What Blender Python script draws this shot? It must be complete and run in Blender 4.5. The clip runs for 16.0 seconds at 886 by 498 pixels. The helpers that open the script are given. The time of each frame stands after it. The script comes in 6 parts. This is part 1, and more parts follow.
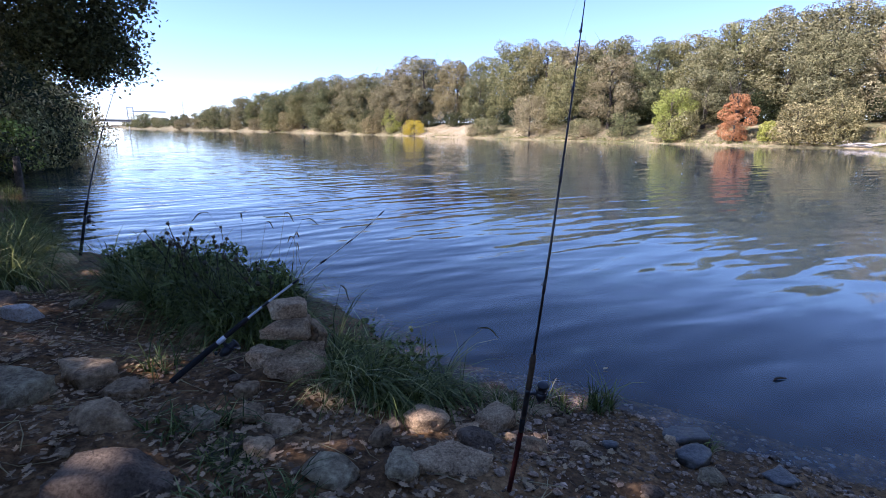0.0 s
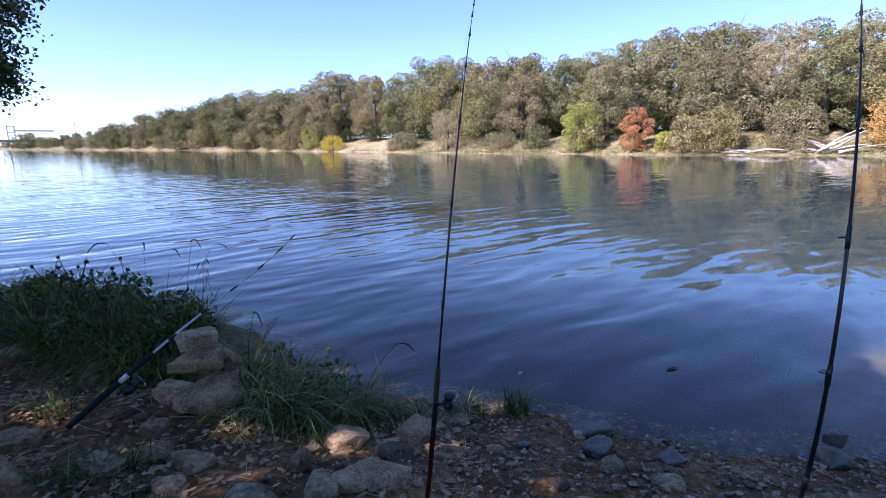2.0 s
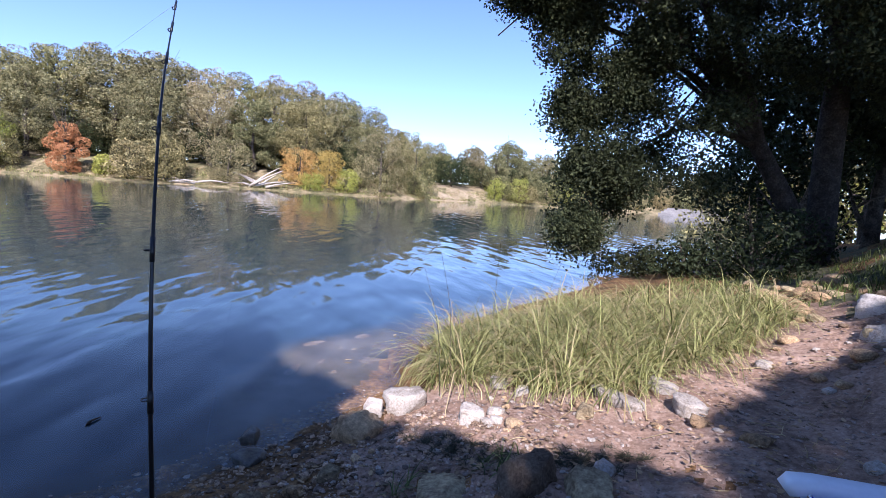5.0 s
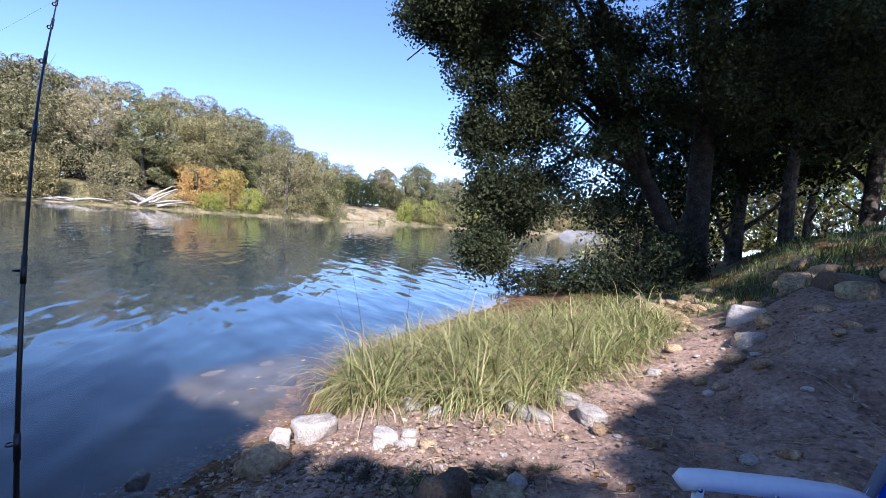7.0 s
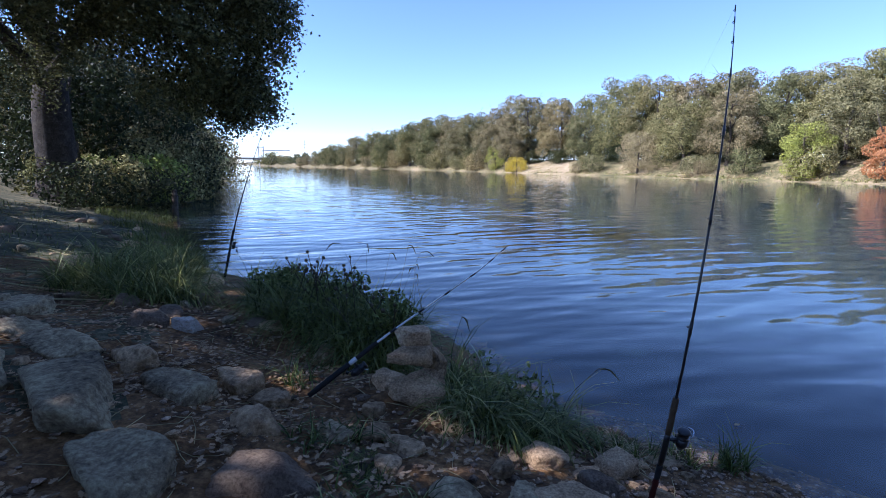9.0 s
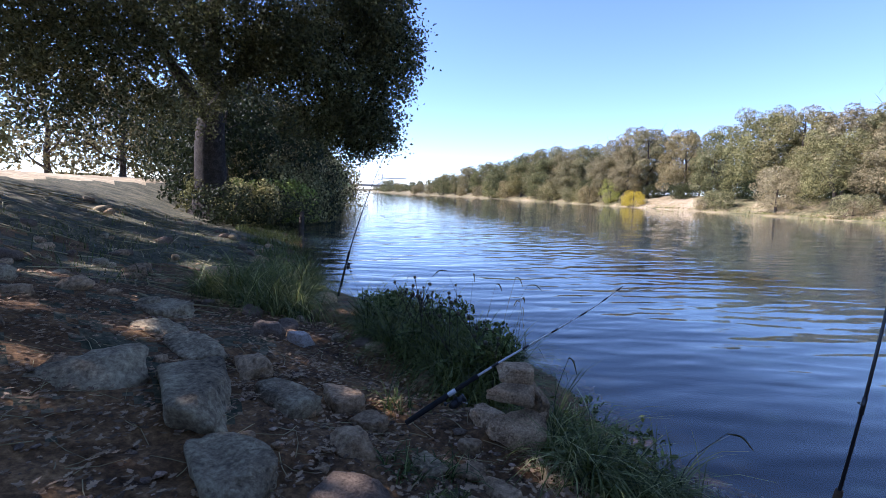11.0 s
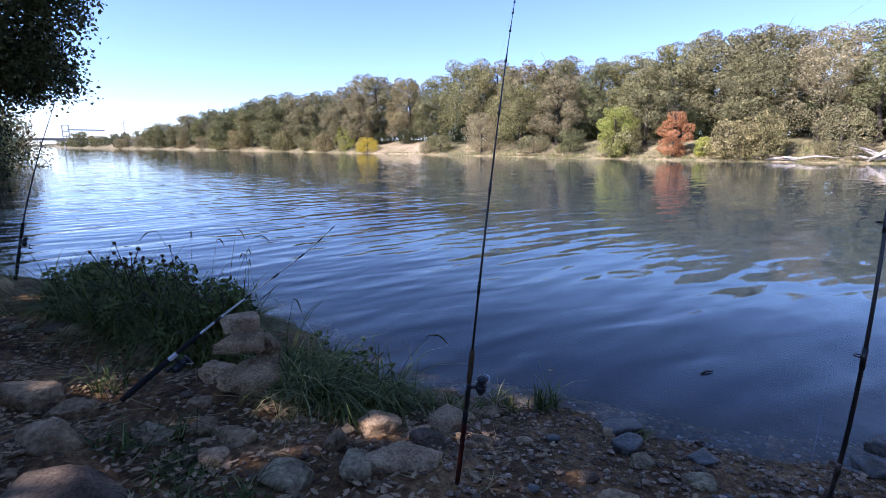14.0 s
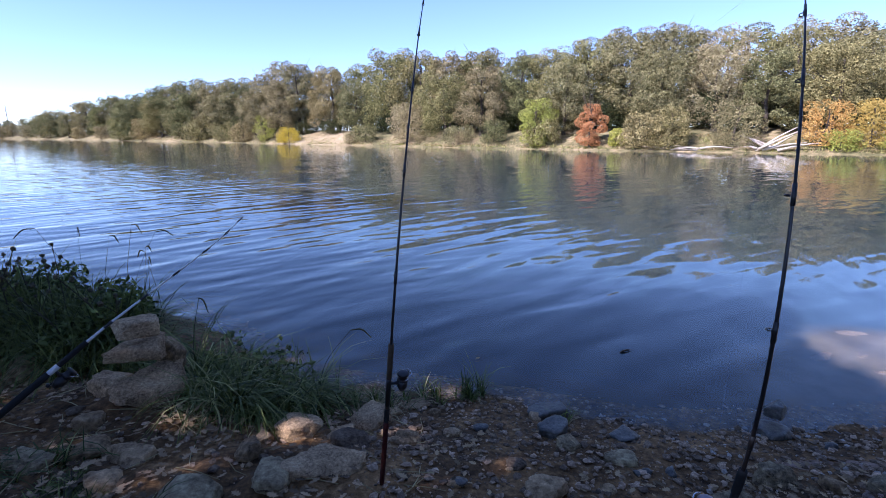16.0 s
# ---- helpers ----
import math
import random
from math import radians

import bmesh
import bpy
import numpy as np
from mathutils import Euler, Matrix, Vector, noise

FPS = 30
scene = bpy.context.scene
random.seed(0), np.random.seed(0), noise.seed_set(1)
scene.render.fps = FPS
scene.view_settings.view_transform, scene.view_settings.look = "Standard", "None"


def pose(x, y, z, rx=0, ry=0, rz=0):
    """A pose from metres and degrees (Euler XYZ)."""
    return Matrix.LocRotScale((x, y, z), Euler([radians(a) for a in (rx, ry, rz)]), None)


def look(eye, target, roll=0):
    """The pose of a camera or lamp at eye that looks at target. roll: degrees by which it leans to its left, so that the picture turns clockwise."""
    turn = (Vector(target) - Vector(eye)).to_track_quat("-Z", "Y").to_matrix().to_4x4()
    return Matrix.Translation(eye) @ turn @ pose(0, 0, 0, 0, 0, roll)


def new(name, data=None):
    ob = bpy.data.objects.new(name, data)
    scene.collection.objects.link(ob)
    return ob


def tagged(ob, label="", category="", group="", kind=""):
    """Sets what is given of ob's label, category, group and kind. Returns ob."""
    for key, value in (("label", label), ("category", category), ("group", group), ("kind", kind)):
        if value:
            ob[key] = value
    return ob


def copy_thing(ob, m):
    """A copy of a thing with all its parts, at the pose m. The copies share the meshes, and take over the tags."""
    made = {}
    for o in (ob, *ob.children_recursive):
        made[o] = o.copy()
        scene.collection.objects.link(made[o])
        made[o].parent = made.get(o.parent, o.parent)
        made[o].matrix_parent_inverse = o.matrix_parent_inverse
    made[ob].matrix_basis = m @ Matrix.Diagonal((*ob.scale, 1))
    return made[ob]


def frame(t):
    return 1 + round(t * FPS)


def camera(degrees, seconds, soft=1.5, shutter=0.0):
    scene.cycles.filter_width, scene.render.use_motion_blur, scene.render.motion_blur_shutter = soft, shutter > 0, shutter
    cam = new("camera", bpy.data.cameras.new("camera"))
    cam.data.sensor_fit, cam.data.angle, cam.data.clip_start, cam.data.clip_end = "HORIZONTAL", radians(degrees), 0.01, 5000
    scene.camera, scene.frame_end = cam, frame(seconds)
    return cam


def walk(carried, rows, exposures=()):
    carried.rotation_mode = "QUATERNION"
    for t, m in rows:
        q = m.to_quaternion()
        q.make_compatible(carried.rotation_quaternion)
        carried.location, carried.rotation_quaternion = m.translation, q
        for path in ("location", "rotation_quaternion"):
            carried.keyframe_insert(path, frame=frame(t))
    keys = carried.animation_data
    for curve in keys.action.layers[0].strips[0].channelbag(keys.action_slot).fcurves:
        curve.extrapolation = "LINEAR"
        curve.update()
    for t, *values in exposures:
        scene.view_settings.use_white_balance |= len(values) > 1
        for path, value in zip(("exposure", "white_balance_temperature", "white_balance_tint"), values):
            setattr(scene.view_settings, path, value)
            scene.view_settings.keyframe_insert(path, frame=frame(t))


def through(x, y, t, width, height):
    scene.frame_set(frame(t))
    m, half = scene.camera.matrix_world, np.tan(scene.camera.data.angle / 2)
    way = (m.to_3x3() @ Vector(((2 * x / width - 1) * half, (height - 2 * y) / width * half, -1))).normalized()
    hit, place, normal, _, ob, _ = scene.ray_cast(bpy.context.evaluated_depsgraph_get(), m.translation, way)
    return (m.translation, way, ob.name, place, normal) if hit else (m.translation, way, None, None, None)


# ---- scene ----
cam = camera(83.4, 16.0, soft=0.8)
PATH = [
    (0, (-0.071, 0.053, 1.497), (-0.124, 4.915, 0.330), 0.51),
    (0.5, (-0.058, 0.050, 1.505), (-0.040, 4.912, 0.337), 0.69),
    (1, (-0.045, 0.041, 1.510), (0.099, 4.905, 0.362), 0.44),
    (1.5, (-0.028, 0.001, 1.530), (0.392, 4.858, 0.417), 0.28),
    (2, (-0.005, -0.027, 1.539), (0.685, 4.815, 0.504), -0.53),
    (2.5, (0.020, 0.025, 1.520), (0.881, 4.848, 0.524), -1.08),
    (3, (0.022, 0.024, 1.510), (1.374, 4.738, 0.536), -0.04),
    (3.5, (0.085, 0.050, 1.479), (2.316, 4.430, 0.561), 1.63),
    (4, (0.130, -0.031, 1.481), (3.225, 3.806, 0.644), 2.27),
    (4.5, (0.225, -0.027, 1.492), (4.160, 2.959, 0.719), 3.30),
    (5, (0.268, -0.039, 1.504), (4.806, 1.977, 0.923), 4.27),
    (5.2, (0.325, -0.067, 1.483), (5.000, 1.638, 1.003), 4.59),
    (5.7, (0.305, -0.090, 1.486), (5.173, 0.989, 1.111), 4.70),
    (6.25, (0.295, -0.070, 1.490), (5.242, 0.581, 1.176), 4.60),
    (6.8, (0.275, -0.045, 1.495), (5.180, 0.864, 1.164), 4.40),
    (7.3, (0.249, -0.005, 1.495), (4.795, 2.037, 1.098), 3.74),
    (7.5, (0.229, 0.005, 1.499), (4.267, 2.891, 0.900), 1.22),
    (8, (0.096, 0.038, 1.496), (2.522, 4.343, 0.732), 0.23),
    (8.5, (-0.094, -0.105, 1.532), (0.352, 4.807, 0.707), 0.33),
    (9, (-0.189, -0.046, 1.512), (-1.225, 4.775, 0.685), 0.50),
    (9.2, (-0.196, -0.040, 1.506), (-1.728, 4.644, 0.662), 0.10),
    (9.7, (-0.210, -0.012, 1.505), (-2.258, 4.482, 0.723), 0.40),
    (10.3, (-0.215, 0.000, 1.508), (-2.510, 4.390, 0.829), 1.20),
    (10.9, (-0.210, 0.012, 1.510), (-2.356, 4.491, 0.935), 1.80),
    (11.3, (-0.245, 0.028, 1.510), (-2.000, 4.679, 0.974), 2.56),
    (11.5, (-0.177, -0.025, 1.524), (-1.761, 4.681, 0.943), 0.88),
    (12, (-0.179, -0.012, 1.490), (-1.182, 4.835, 0.779), 1.13),
    (12.5, (-0.129, -0.013, 1.489), (-0.596, 4.887, 0.613), 0.78),
    (13, (-0.085, -0.033, 1.493), (-0.128, 4.872, 0.523), 0.53),
    (13.5, (-0.051, -0.096, 1.517), (0.201, 4.800, 0.534), 1.35),
    (14, (-0.032, -0.088, 1.502), (0.352, 4.795, 0.496), 0.15),
    (14.5, (-0.004, -0.089, 1.495), (0.560, 4.770, 0.458), 0.31),
    (15, (0.016, -0.042, 1.476), (0.771, 4.788, 0.426), 1.22),
    (15.5, (0.008, -0.040, 1.486), (1.009, 4.737, 0.403), 1.44),
    (16, (0.018, -0.001, 1.470), (1.105, 4.756, 0.379), 0.26),
]
walk(cam, [(t, look(eye, target, roll)) for t, eye, target, roll in PATH], [(0, 1.22, 5650, 28), (1.5, 1.17, 5650, 28), (2.5, 1.07, 5600, 28), (4.0, 0.78, 5600, 27), (4.6, 0.78, 5600, 26), (5.0, 0.94, 5600, 26), (6.2, 0.9, 5450, 22), (7.5, 1.06, 5450, 22), (8.0, 0.88, 5350, 22),
                  (8.5, 0.76, 5300, 22), (9.0, 1.06, 5350, 23), (10.4, 1.1, 5450, 26), (11.5, 1.27, 5600, 27), (12.5, 1.22, 5600, 28), (13.5, 1.12, 5600, 28), (16, 1.1, 5600, 28)])

# ---- light: clear autumn sky, sun behind and to the left of the bank ----
SUN_BEARING, SUN_HEIGHT = -112.0, 41.0
world = bpy.data.worlds.new("sky")
scene.world = world
world.use_nodes = True
wt = world.node_tree
sky = wt.nodes.new("ShaderNodeTexSky")
sky.sky_type = "NISHITA"
sky.sun_disc = False
sky.sun_elevation = radians(SUN_HEIGHT)
sky.sun_rotation = radians(SUN_BEARING % 360)
sky.altitude = 2400
sky.air_density, sky.dust_density, sky.ozone_density = 1.0, 0.02, 2.5
wt.nodes["Background"].inputs["Strength"].default_value = 0.13
wt.links.new(sky.outputs["Color"], wt.nodes["Background"].inputs["Color"])
sun_data = bpy.data.lights.new("sun", "SUN")
sun_data.energy, sun_data.angle, sun_data.color = 5.0, radians(0.53), (1.0, 0.93, 0.82)
sun = new("sun", sun_data)
SUN_DIR = Vector((math.sin(radians(SUN_BEARING)) * math.cos(radians(SUN_HEIGHT)),
                  math.cos(radians(SUN_BEARING)) * math.cos(radians(SUN_HEIGHT)), math.sin(radians(SUN_HEIGHT))))
sun.matrix_world = look(SUN_DIR * 60, (0, 0, 0))


# ---- materials ----
def material(name, rough=0.8, spec=0.3):
    m = bpy.data.materials.new(name)
    m.use_nodes = True
    b = m.node_tree.nodes["Principled BSDF"]
    b.inputs["Roughness"].default_value = rough
    b.inputs["Specular IOR Level"].default_value = spec
    return m, m.node_tree, b


def node(nt, kind, **values):
    n = nt.nodes.new(kind)
    for key, value in values.items():
        n.inputs[key].default_value = value
    return n


def ramp(nt, factor, stops):
    r = nt.nodes.new("ShaderNodeValToRGB")
    while len(r.color_ramp.elements) < len(stops):
        r.color_ramp.elements.new(0.5)
    for e, (p, c) in zip(r.color_ramp.elements, stops):
        e.position, e.color = p, (*c, 1)
    nt.links.new(factor, r.inputs["Fac"])
    return r


def bump(nt, b, height, strength, distance):
    n = node(nt, "ShaderNodeBump", Strength=strength, Distance=distance)
    nt.links.new(height, n.inputs["Height"])
    nt.links.new(n.outputs["Normal"], b.inputs["Normal"])
    return n


def mottled(name, stops, scale, rough=0.85, relief=0.3, depth=0.02, fine=6.0, random_tint=0.0, spec=0.3, by_piece=False):
    """A rough natural surface: colour from noise at two scales, relief from the finer one."""
    m, nt, b = material(name, rough, spec)
    where = nt.nodes.new("ShaderNodeNewGeometry")
    big = node(nt, "ShaderNodeTexNoise", Scale=scale, Detail=6.0, Roughness=0.62)
    small = node(nt, "ShaderNodeTexNoise", Scale=scale * fine, Detail=8.0, Roughness=0.7)
    for n in (big, small):
        nt.links.new(where.outputs["Position"], n.inputs["Vector"])
    mix = node(nt, "ShaderNodeMath")
    mix.operation = "MULTIPLY_ADD"
    mix.inputs[1].default_value = 0.55
    nt.links.new(small.outputs["Fac"], mix.inputs[0])
    half = node(nt, "ShaderNodeMath")
    half.operation = "MULTIPLY"
    half.inputs[1].default_value = 0.45
    nt.links.new(big.outputs["Fac"], half.inputs[0])
    nt.links.new(half.outputs[0], mix.inputs[2])
    wide = node(nt, "ShaderNodeMapRange")
    wide.inputs["From Min"].default_value, wide.inputs["From Max"].default_value = 0.3, 0.7
    nt.links.new(mix.outputs[0], wide.inputs["Value"])
    col = ramp(nt, wide.outputs["Result"], stops)
    out = col.outputs["Color"]
    if random_tint:
        info = nt.nodes.new("ShaderNodeObjectInfo")
        hsv = nt.nodes.new("ShaderNodeHueSaturation")
        rng = node(nt, "ShaderNodeMapRange")
        rng.inputs["To Min"].default_value, rng.inputs["To Max"].default_value = 1 - random_tint, 1 + random_tint
        nt.links.new(where.outputs["Random Per Island"] if by_piece else info.outputs["Random"], rng.inputs["Value"])
        nt.links.new(rng.outputs["Result"], hsv.inputs["Value"])
        nt.links.new(out, hsv.inputs["Color"])
        out = hsv.outputs["Color"]
    nt.links.new(out, b.inputs["Base Color"])
    bump(nt, b, mix.outputs[0], relief, depth)
    return m


def leafy(name, dark, light, rough=0.6, spread=0.25, through=0.25, spec=0.25, clumps=0.0, clump_size=1.0):
    """Leaves: colour varies from leaf to leaf and from plant to plant, some light passes through."""
    m, nt, b = material(name, rough, spec)
    geo = nt.nodes.new("ShaderNodeNewGeometry")
    info = nt.nodes.new("ShaderNodeObjectInfo")
    col = ramp(nt, geo.outputs["Random Per Island"], [(0.0, dark), (0.75, light), (1.0, tuple(min(1, 1.25 * v) for v in light))])
    hsv = nt.nodes.new("ShaderNodeHueSaturation")
    rng = node(nt, "ShaderNodeMapRange")
    rng.inputs["To Min"].default_value, rng.inputs["To Max"].default_value = 1 - spread, 1 + spread
    nt.links.new(info.outputs["Random"], rng.inputs["Value"])
    if clumps:
        n = node(nt, "ShaderNodeTexNoise", Scale=1.0 / clump_size, Detail=3.0, Roughness=0.6)
        nt.links.new(geo.outputs["Position"], n.inputs["Vector"])
        tone = node(nt, "ShaderNodeMapRange")
        tone.inputs["From Min"].default_value, tone.inputs["From Max"].default_value = 0.32, 0.68
        tone.inputs["To Min"].default_value, tone.inputs["To Max"].default_value = 1 - clumps, 1 + clumps
        nt.links.new(n.outputs["Fac"], tone.inputs["Value"])
        both = node(nt, "ShaderNodeMath")
        both.operation = "MULTIPLY"
        nt.links.new(tone.outputs["Result"], both.inputs[0])
        nt.links.new(rng.outputs["Result"], both.inputs[1])
        nt.links.new(both.outputs[0], hsv.inputs["Value"])
    else:
        nt.links.new(rng.outputs["Result"], hsv.inputs["Value"])
    hue = node(nt, "ShaderNodeMapRange")
    hue.inputs["To Min"].default_value, hue.inputs["To Max"].default_value = 0.5 + 0.03 * spread / 0.25, 0.5 - 0.03 * spread / 0.25
    nt.links.new(info.outputs["Random"], hue.inputs["Value"])
    nt.links.new(hue.outputs["Result"], hsv.inputs["Hue"])
    nt.links.new(col.outputs["Color"], hsv.inputs["Color"])
    nt.links.new(hsv.outputs["Color"], b.inputs["Base Color"])
    trans = nt.nodes.new("ShaderNodeBsdfTranslucent")
    nt.links.new(hsv.outputs["Color"], trans.inputs["Color"])
    mix = node(nt, "ShaderNodeMixShader", Fac=through)
    nt.links.new(b.outputs["BSDF"], mix.inputs[1])
    nt.links.new(trans.outputs["BSDF"], mix.inputs[2])
    nt.links.new(mix.outputs["Shader"], nt.nodes["Material Output"].inputs["Surface"])
    return m


def plain(name, colour, rough=0.5, metal=0.0, spec=0.5, grain=0.12, scale=60.0):
    """A made surface with slight unevenness of colour and gloss."""
    m, nt, b = material(name, rough, spec)
    b.inputs["Metallic"].default_value = metal
    n = node(nt, "ShaderNodeTexNoise", Scale=scale, Detail=5.0)
    tc = nt.nodes.new("ShaderNodeTexCoord")
    nt.links.new(tc.outputs["Object"], n.inputs["Vector"])
    col = ramp(nt, n.outputs["Fac"], [(0.25, tuple(v * (1 - grain) for v in colour)), (0.75, tuple(min(1, v * (1 + grain)) for v in colour))])
    nt.links.new(col.outputs["Color"], b.inputs["Base Color"])
    rr = node(nt, "ShaderNodeMapRange")
    rr.inputs["To Min"].default_value, rr.inputs["To Max"].default_value = rough * 0.8, min(1, rough * 1.2)
    nt.links.new(n.outputs["Fac"], rr.inputs["Value"])
    nt.links.new(rr.outputs["Result"], b.inputs["Roughness"])
    return m


DIRT = mottled("dirt", [(0.2, (0.0276, 0.0145, 0.00561)), (0.5, (0.138, 0.0742, 0.0285)), (0.72, (0.289, 0.161, 0.0651)), (0.92, (0.525, 0.314, 0.136))], 3.0, 0.95, 0.7, 0.03, 9.0)
# mud bed; the deep water's dimming and blue are painted in by depth
MUD_DEPTH_TINT, nt, b = material("river_bed_depth_tint", 0.9, 0.2)
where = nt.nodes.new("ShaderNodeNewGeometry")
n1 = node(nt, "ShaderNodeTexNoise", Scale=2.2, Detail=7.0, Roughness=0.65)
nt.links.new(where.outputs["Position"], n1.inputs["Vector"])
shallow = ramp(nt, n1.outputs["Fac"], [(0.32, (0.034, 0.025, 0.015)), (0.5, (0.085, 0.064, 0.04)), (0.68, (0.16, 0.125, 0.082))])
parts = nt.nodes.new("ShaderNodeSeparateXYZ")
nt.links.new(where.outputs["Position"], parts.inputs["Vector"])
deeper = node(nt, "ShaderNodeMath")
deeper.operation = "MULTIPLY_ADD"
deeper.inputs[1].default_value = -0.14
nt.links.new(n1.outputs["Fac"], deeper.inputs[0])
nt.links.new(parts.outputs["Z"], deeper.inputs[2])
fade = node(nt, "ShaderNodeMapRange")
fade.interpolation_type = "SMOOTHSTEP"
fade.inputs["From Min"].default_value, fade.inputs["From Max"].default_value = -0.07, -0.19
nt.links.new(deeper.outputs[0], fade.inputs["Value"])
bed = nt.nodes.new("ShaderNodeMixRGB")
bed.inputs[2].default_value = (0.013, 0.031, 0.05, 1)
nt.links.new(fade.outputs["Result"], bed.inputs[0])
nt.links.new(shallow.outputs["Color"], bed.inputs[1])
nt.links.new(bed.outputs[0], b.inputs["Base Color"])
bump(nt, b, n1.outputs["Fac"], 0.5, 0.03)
# dry dirt, its colour also raised to carry sunlight on this stretch
SUNLIT_DRY_DIRT = mottled("sunlit_dry_dirt", [(0.15, (0.115, 0.066, 0.042)), (0.48, (0.28, 0.182, 0.126)), (0.7, (0.4, 0.275, 0.2)), (0.9, (0.53, 0.395, 0.3))], 3.5, 0.95, 0.7, 0.03, 9.0)
TURF = mottled("bank_turf", [(0.3, (0.035, 0.04, 0.018)), (0.5, (0.09, 0.085, 0.045)), (0.7, (0.19, 0.16, 0.09))], 1.6, 0.95, 0.7, 0.05, 12.0)
STRAW = mottled("dry_grass", [(0.3, (0.26, 0.2, 0.11)), (0.5, (0.42, 0.33, 0.19)), (0.7, (0.56, 0.46, 0.29))], 0.5, 0.95, 0.6, 0.1, 10.0)
SAND = mottled("far_bank_earth", [(0.15, (0.16, 0.125, 0.06)), (0.45, (0.28, 0.22, 0.12)), (0.65, (0.38, 0.3, 0.19)), (0.9, (0.46, 0.37, 0.26))], 0.12, 0.95, 0.6, 0.2, 9.0)
BANK_GRASS = mottled("far_bank_grass", [(0.2, (0.06, 0.06, 0.025)), (0.45, (0.16, 0.14, 0.065)), (0.62, (0.3, 0.235, 0.13)), (0.85, (0.44, 0.35, 0.235))], 0.16, 0.95, 0.6, 0.2, 9.0)
STONE = mottled("grey_stone", [(0.15, (0.0699, 0.0443, 0.023)), (0.45, (0.336, 0.223, 0.119)), (0.65, (0.532, 0.362, 0.197)), (0.88, (0.8, 0.574, 0.322))], 3.0, 0.92, 1.0, 0.05, 12.0, 0.22)
PALE_STONE = mottled("pale_stone", [(0.25, (0.28, 0.23, 0.18)), (0.5, (0.47, 0.41, 0.34)), (0.75, (0.62, 0.56, 0.49))], 5.0, 0.92, 0.9, 0.03, 15.0, 0.12)
BLUE_STONE = mottled("blue_grey_stone", [(0.15, (0.0577, 0.0425, 0.0236)), (0.5, (0.332, 0.252, 0.145)), (0.85, (0.68, 0.562, 0.325))], 3.0, 0.92, 1.0, 0.05, 12.0, 0.15)
WET_STONE = mottled("wet_stone", [(0.25, (0.03, 0.028, 0.025)), (0.5, (0.075, 0.07, 0.06)), (0.75, (0.14, 0.125, 0.1))], 6.0, 0.45, 0.4, 0.02, 8.0, 0.2, 0.5)
TAN_STONE = mottled("tan_stone", [(0.15, (0.0929, 0.0563, 0.03)), (0.45, (0.432, 0.287, 0.158)), (0.65, (0.661, 0.458, 0.261)), (0.88, (0.8, 0.726, 0.436))], 6.0, 0.92, 1.0, 0.035, 15.0, 0.1)
BROWN_STONE = mottled("brown_stone", [(0.25, (0.0864, 0.0576, 0.0378)), (0.5, (0.182, 0.129, 0.084)), (0.75, (0.287, 0.211, 0.142))], 5.0, 0.92, 1.0, 0.035, 15.0, 0.1)
GRAVEL = mottled("gravel", [(0.2, (0.082, 0.0542, 0.0342)), (0.5, (0.245, 0.169, 0.109)), (0.7, (0.398, 0.281, 0.184)), (0.9, (0.632, 0.46, 0.304))], 14.0, 0.9, 0.4, 0.01, 5.0, 0.55, 0.3, True)
TAN_GRAVEL = mottled("tan_gravel", [(0.2, (0.13, 0.09, 0.066)), (0.5, (0.27, 0.2, 0.155)), (0.7, (0.37, 0.29, 0.235)), (0.9, (0.52, 0.44, 0.37))], 14.0, 0.9, 0.4, 0.01, 5.0, 0.4, 0.3, True)
BARK = mottled("bark", [(0.3, (0.03, 0.024, 0.018)), (0.5, (0.075, 0.06, 0.046)), (0.7, (0.14, 0.115, 0.09))], 6.0, 0.95, 0.9, 0.05, 5.0)
# darker copy of the bark, with the crowns' dense shade in its colour
SHADED_OAK_BARK = mottled("shaded_oak_bark", [(0.2, (0.012, 0.01, 0.008)), (0.5, (0.035, 0.028, 0.022)), (0.8, (0.08, 0.066, 0.052))], 6.0, 0.95, 0.9, 0.05, 5.0)
DRIFTWOOD = mottled("driftwood", [(0.3, (0.28, 0.24, 0.2)), (0.55, (0.48, 0.43, 0.37)), (0.75, (0.62, 0.57, 0.5))], 4.0, 0.9, 0.5, 0.03, 6.0)
CONCRETE = mottled("concrete", [(0.2, (0.16, 0.15, 0.14)), (0.5, (0.24, 0.225, 0.21)), (0.8, (0.32, 0.3, 0.28))], 0.6, 0.9, 0.3, 0.05, 8.0)
# two tones of oak leaf: shade over each crown is put into the colour
LEAF_OAK_SHADED = leafy("shaded_oak_leaves", (0.015, 0.022, 0.01), (0.044, 0.055, 0.024), 0.55, 0.3, 0.22, 0.12, 0.3, 0.8)
# lighter copy; also the painted tone of shade under the far oaks
LEAF_SHADE = leafy("shade_toned_leaves", (0.026, 0.034, 0.014), (0.085, 0.098, 0.04), 0.55, 0.3, 0.3, 0.12, 0.35, 0.9)
LEAF_FAR = leafy("grey_green_leaves", (0.06, 0.058, 0.025), (0.3, 0.275, 0.135), 0.75, 0.22, 0.15, 0.08, 0.55, 1.1)
LEAF_OLIVE = leafy("olive_leaves", (0.07, 0.064, 0.024), (0.33, 0.295, 0.13), 0.75, 0.22, 0.15, 0.08, 0.55, 1.1)
LEAF_BRIGHT = leafy("yellow_green_leaves", (0.17, 0.19, 0.035), (0.42, 0.44, 0.1), 0.6, 0.15, 0.3)
LEAF_YELLOW = leafy("yellow_leaves", (0.32, 0.25, 0.02), (0.62, 0.5, 0.06), 0.6, 0.15, 0.3)
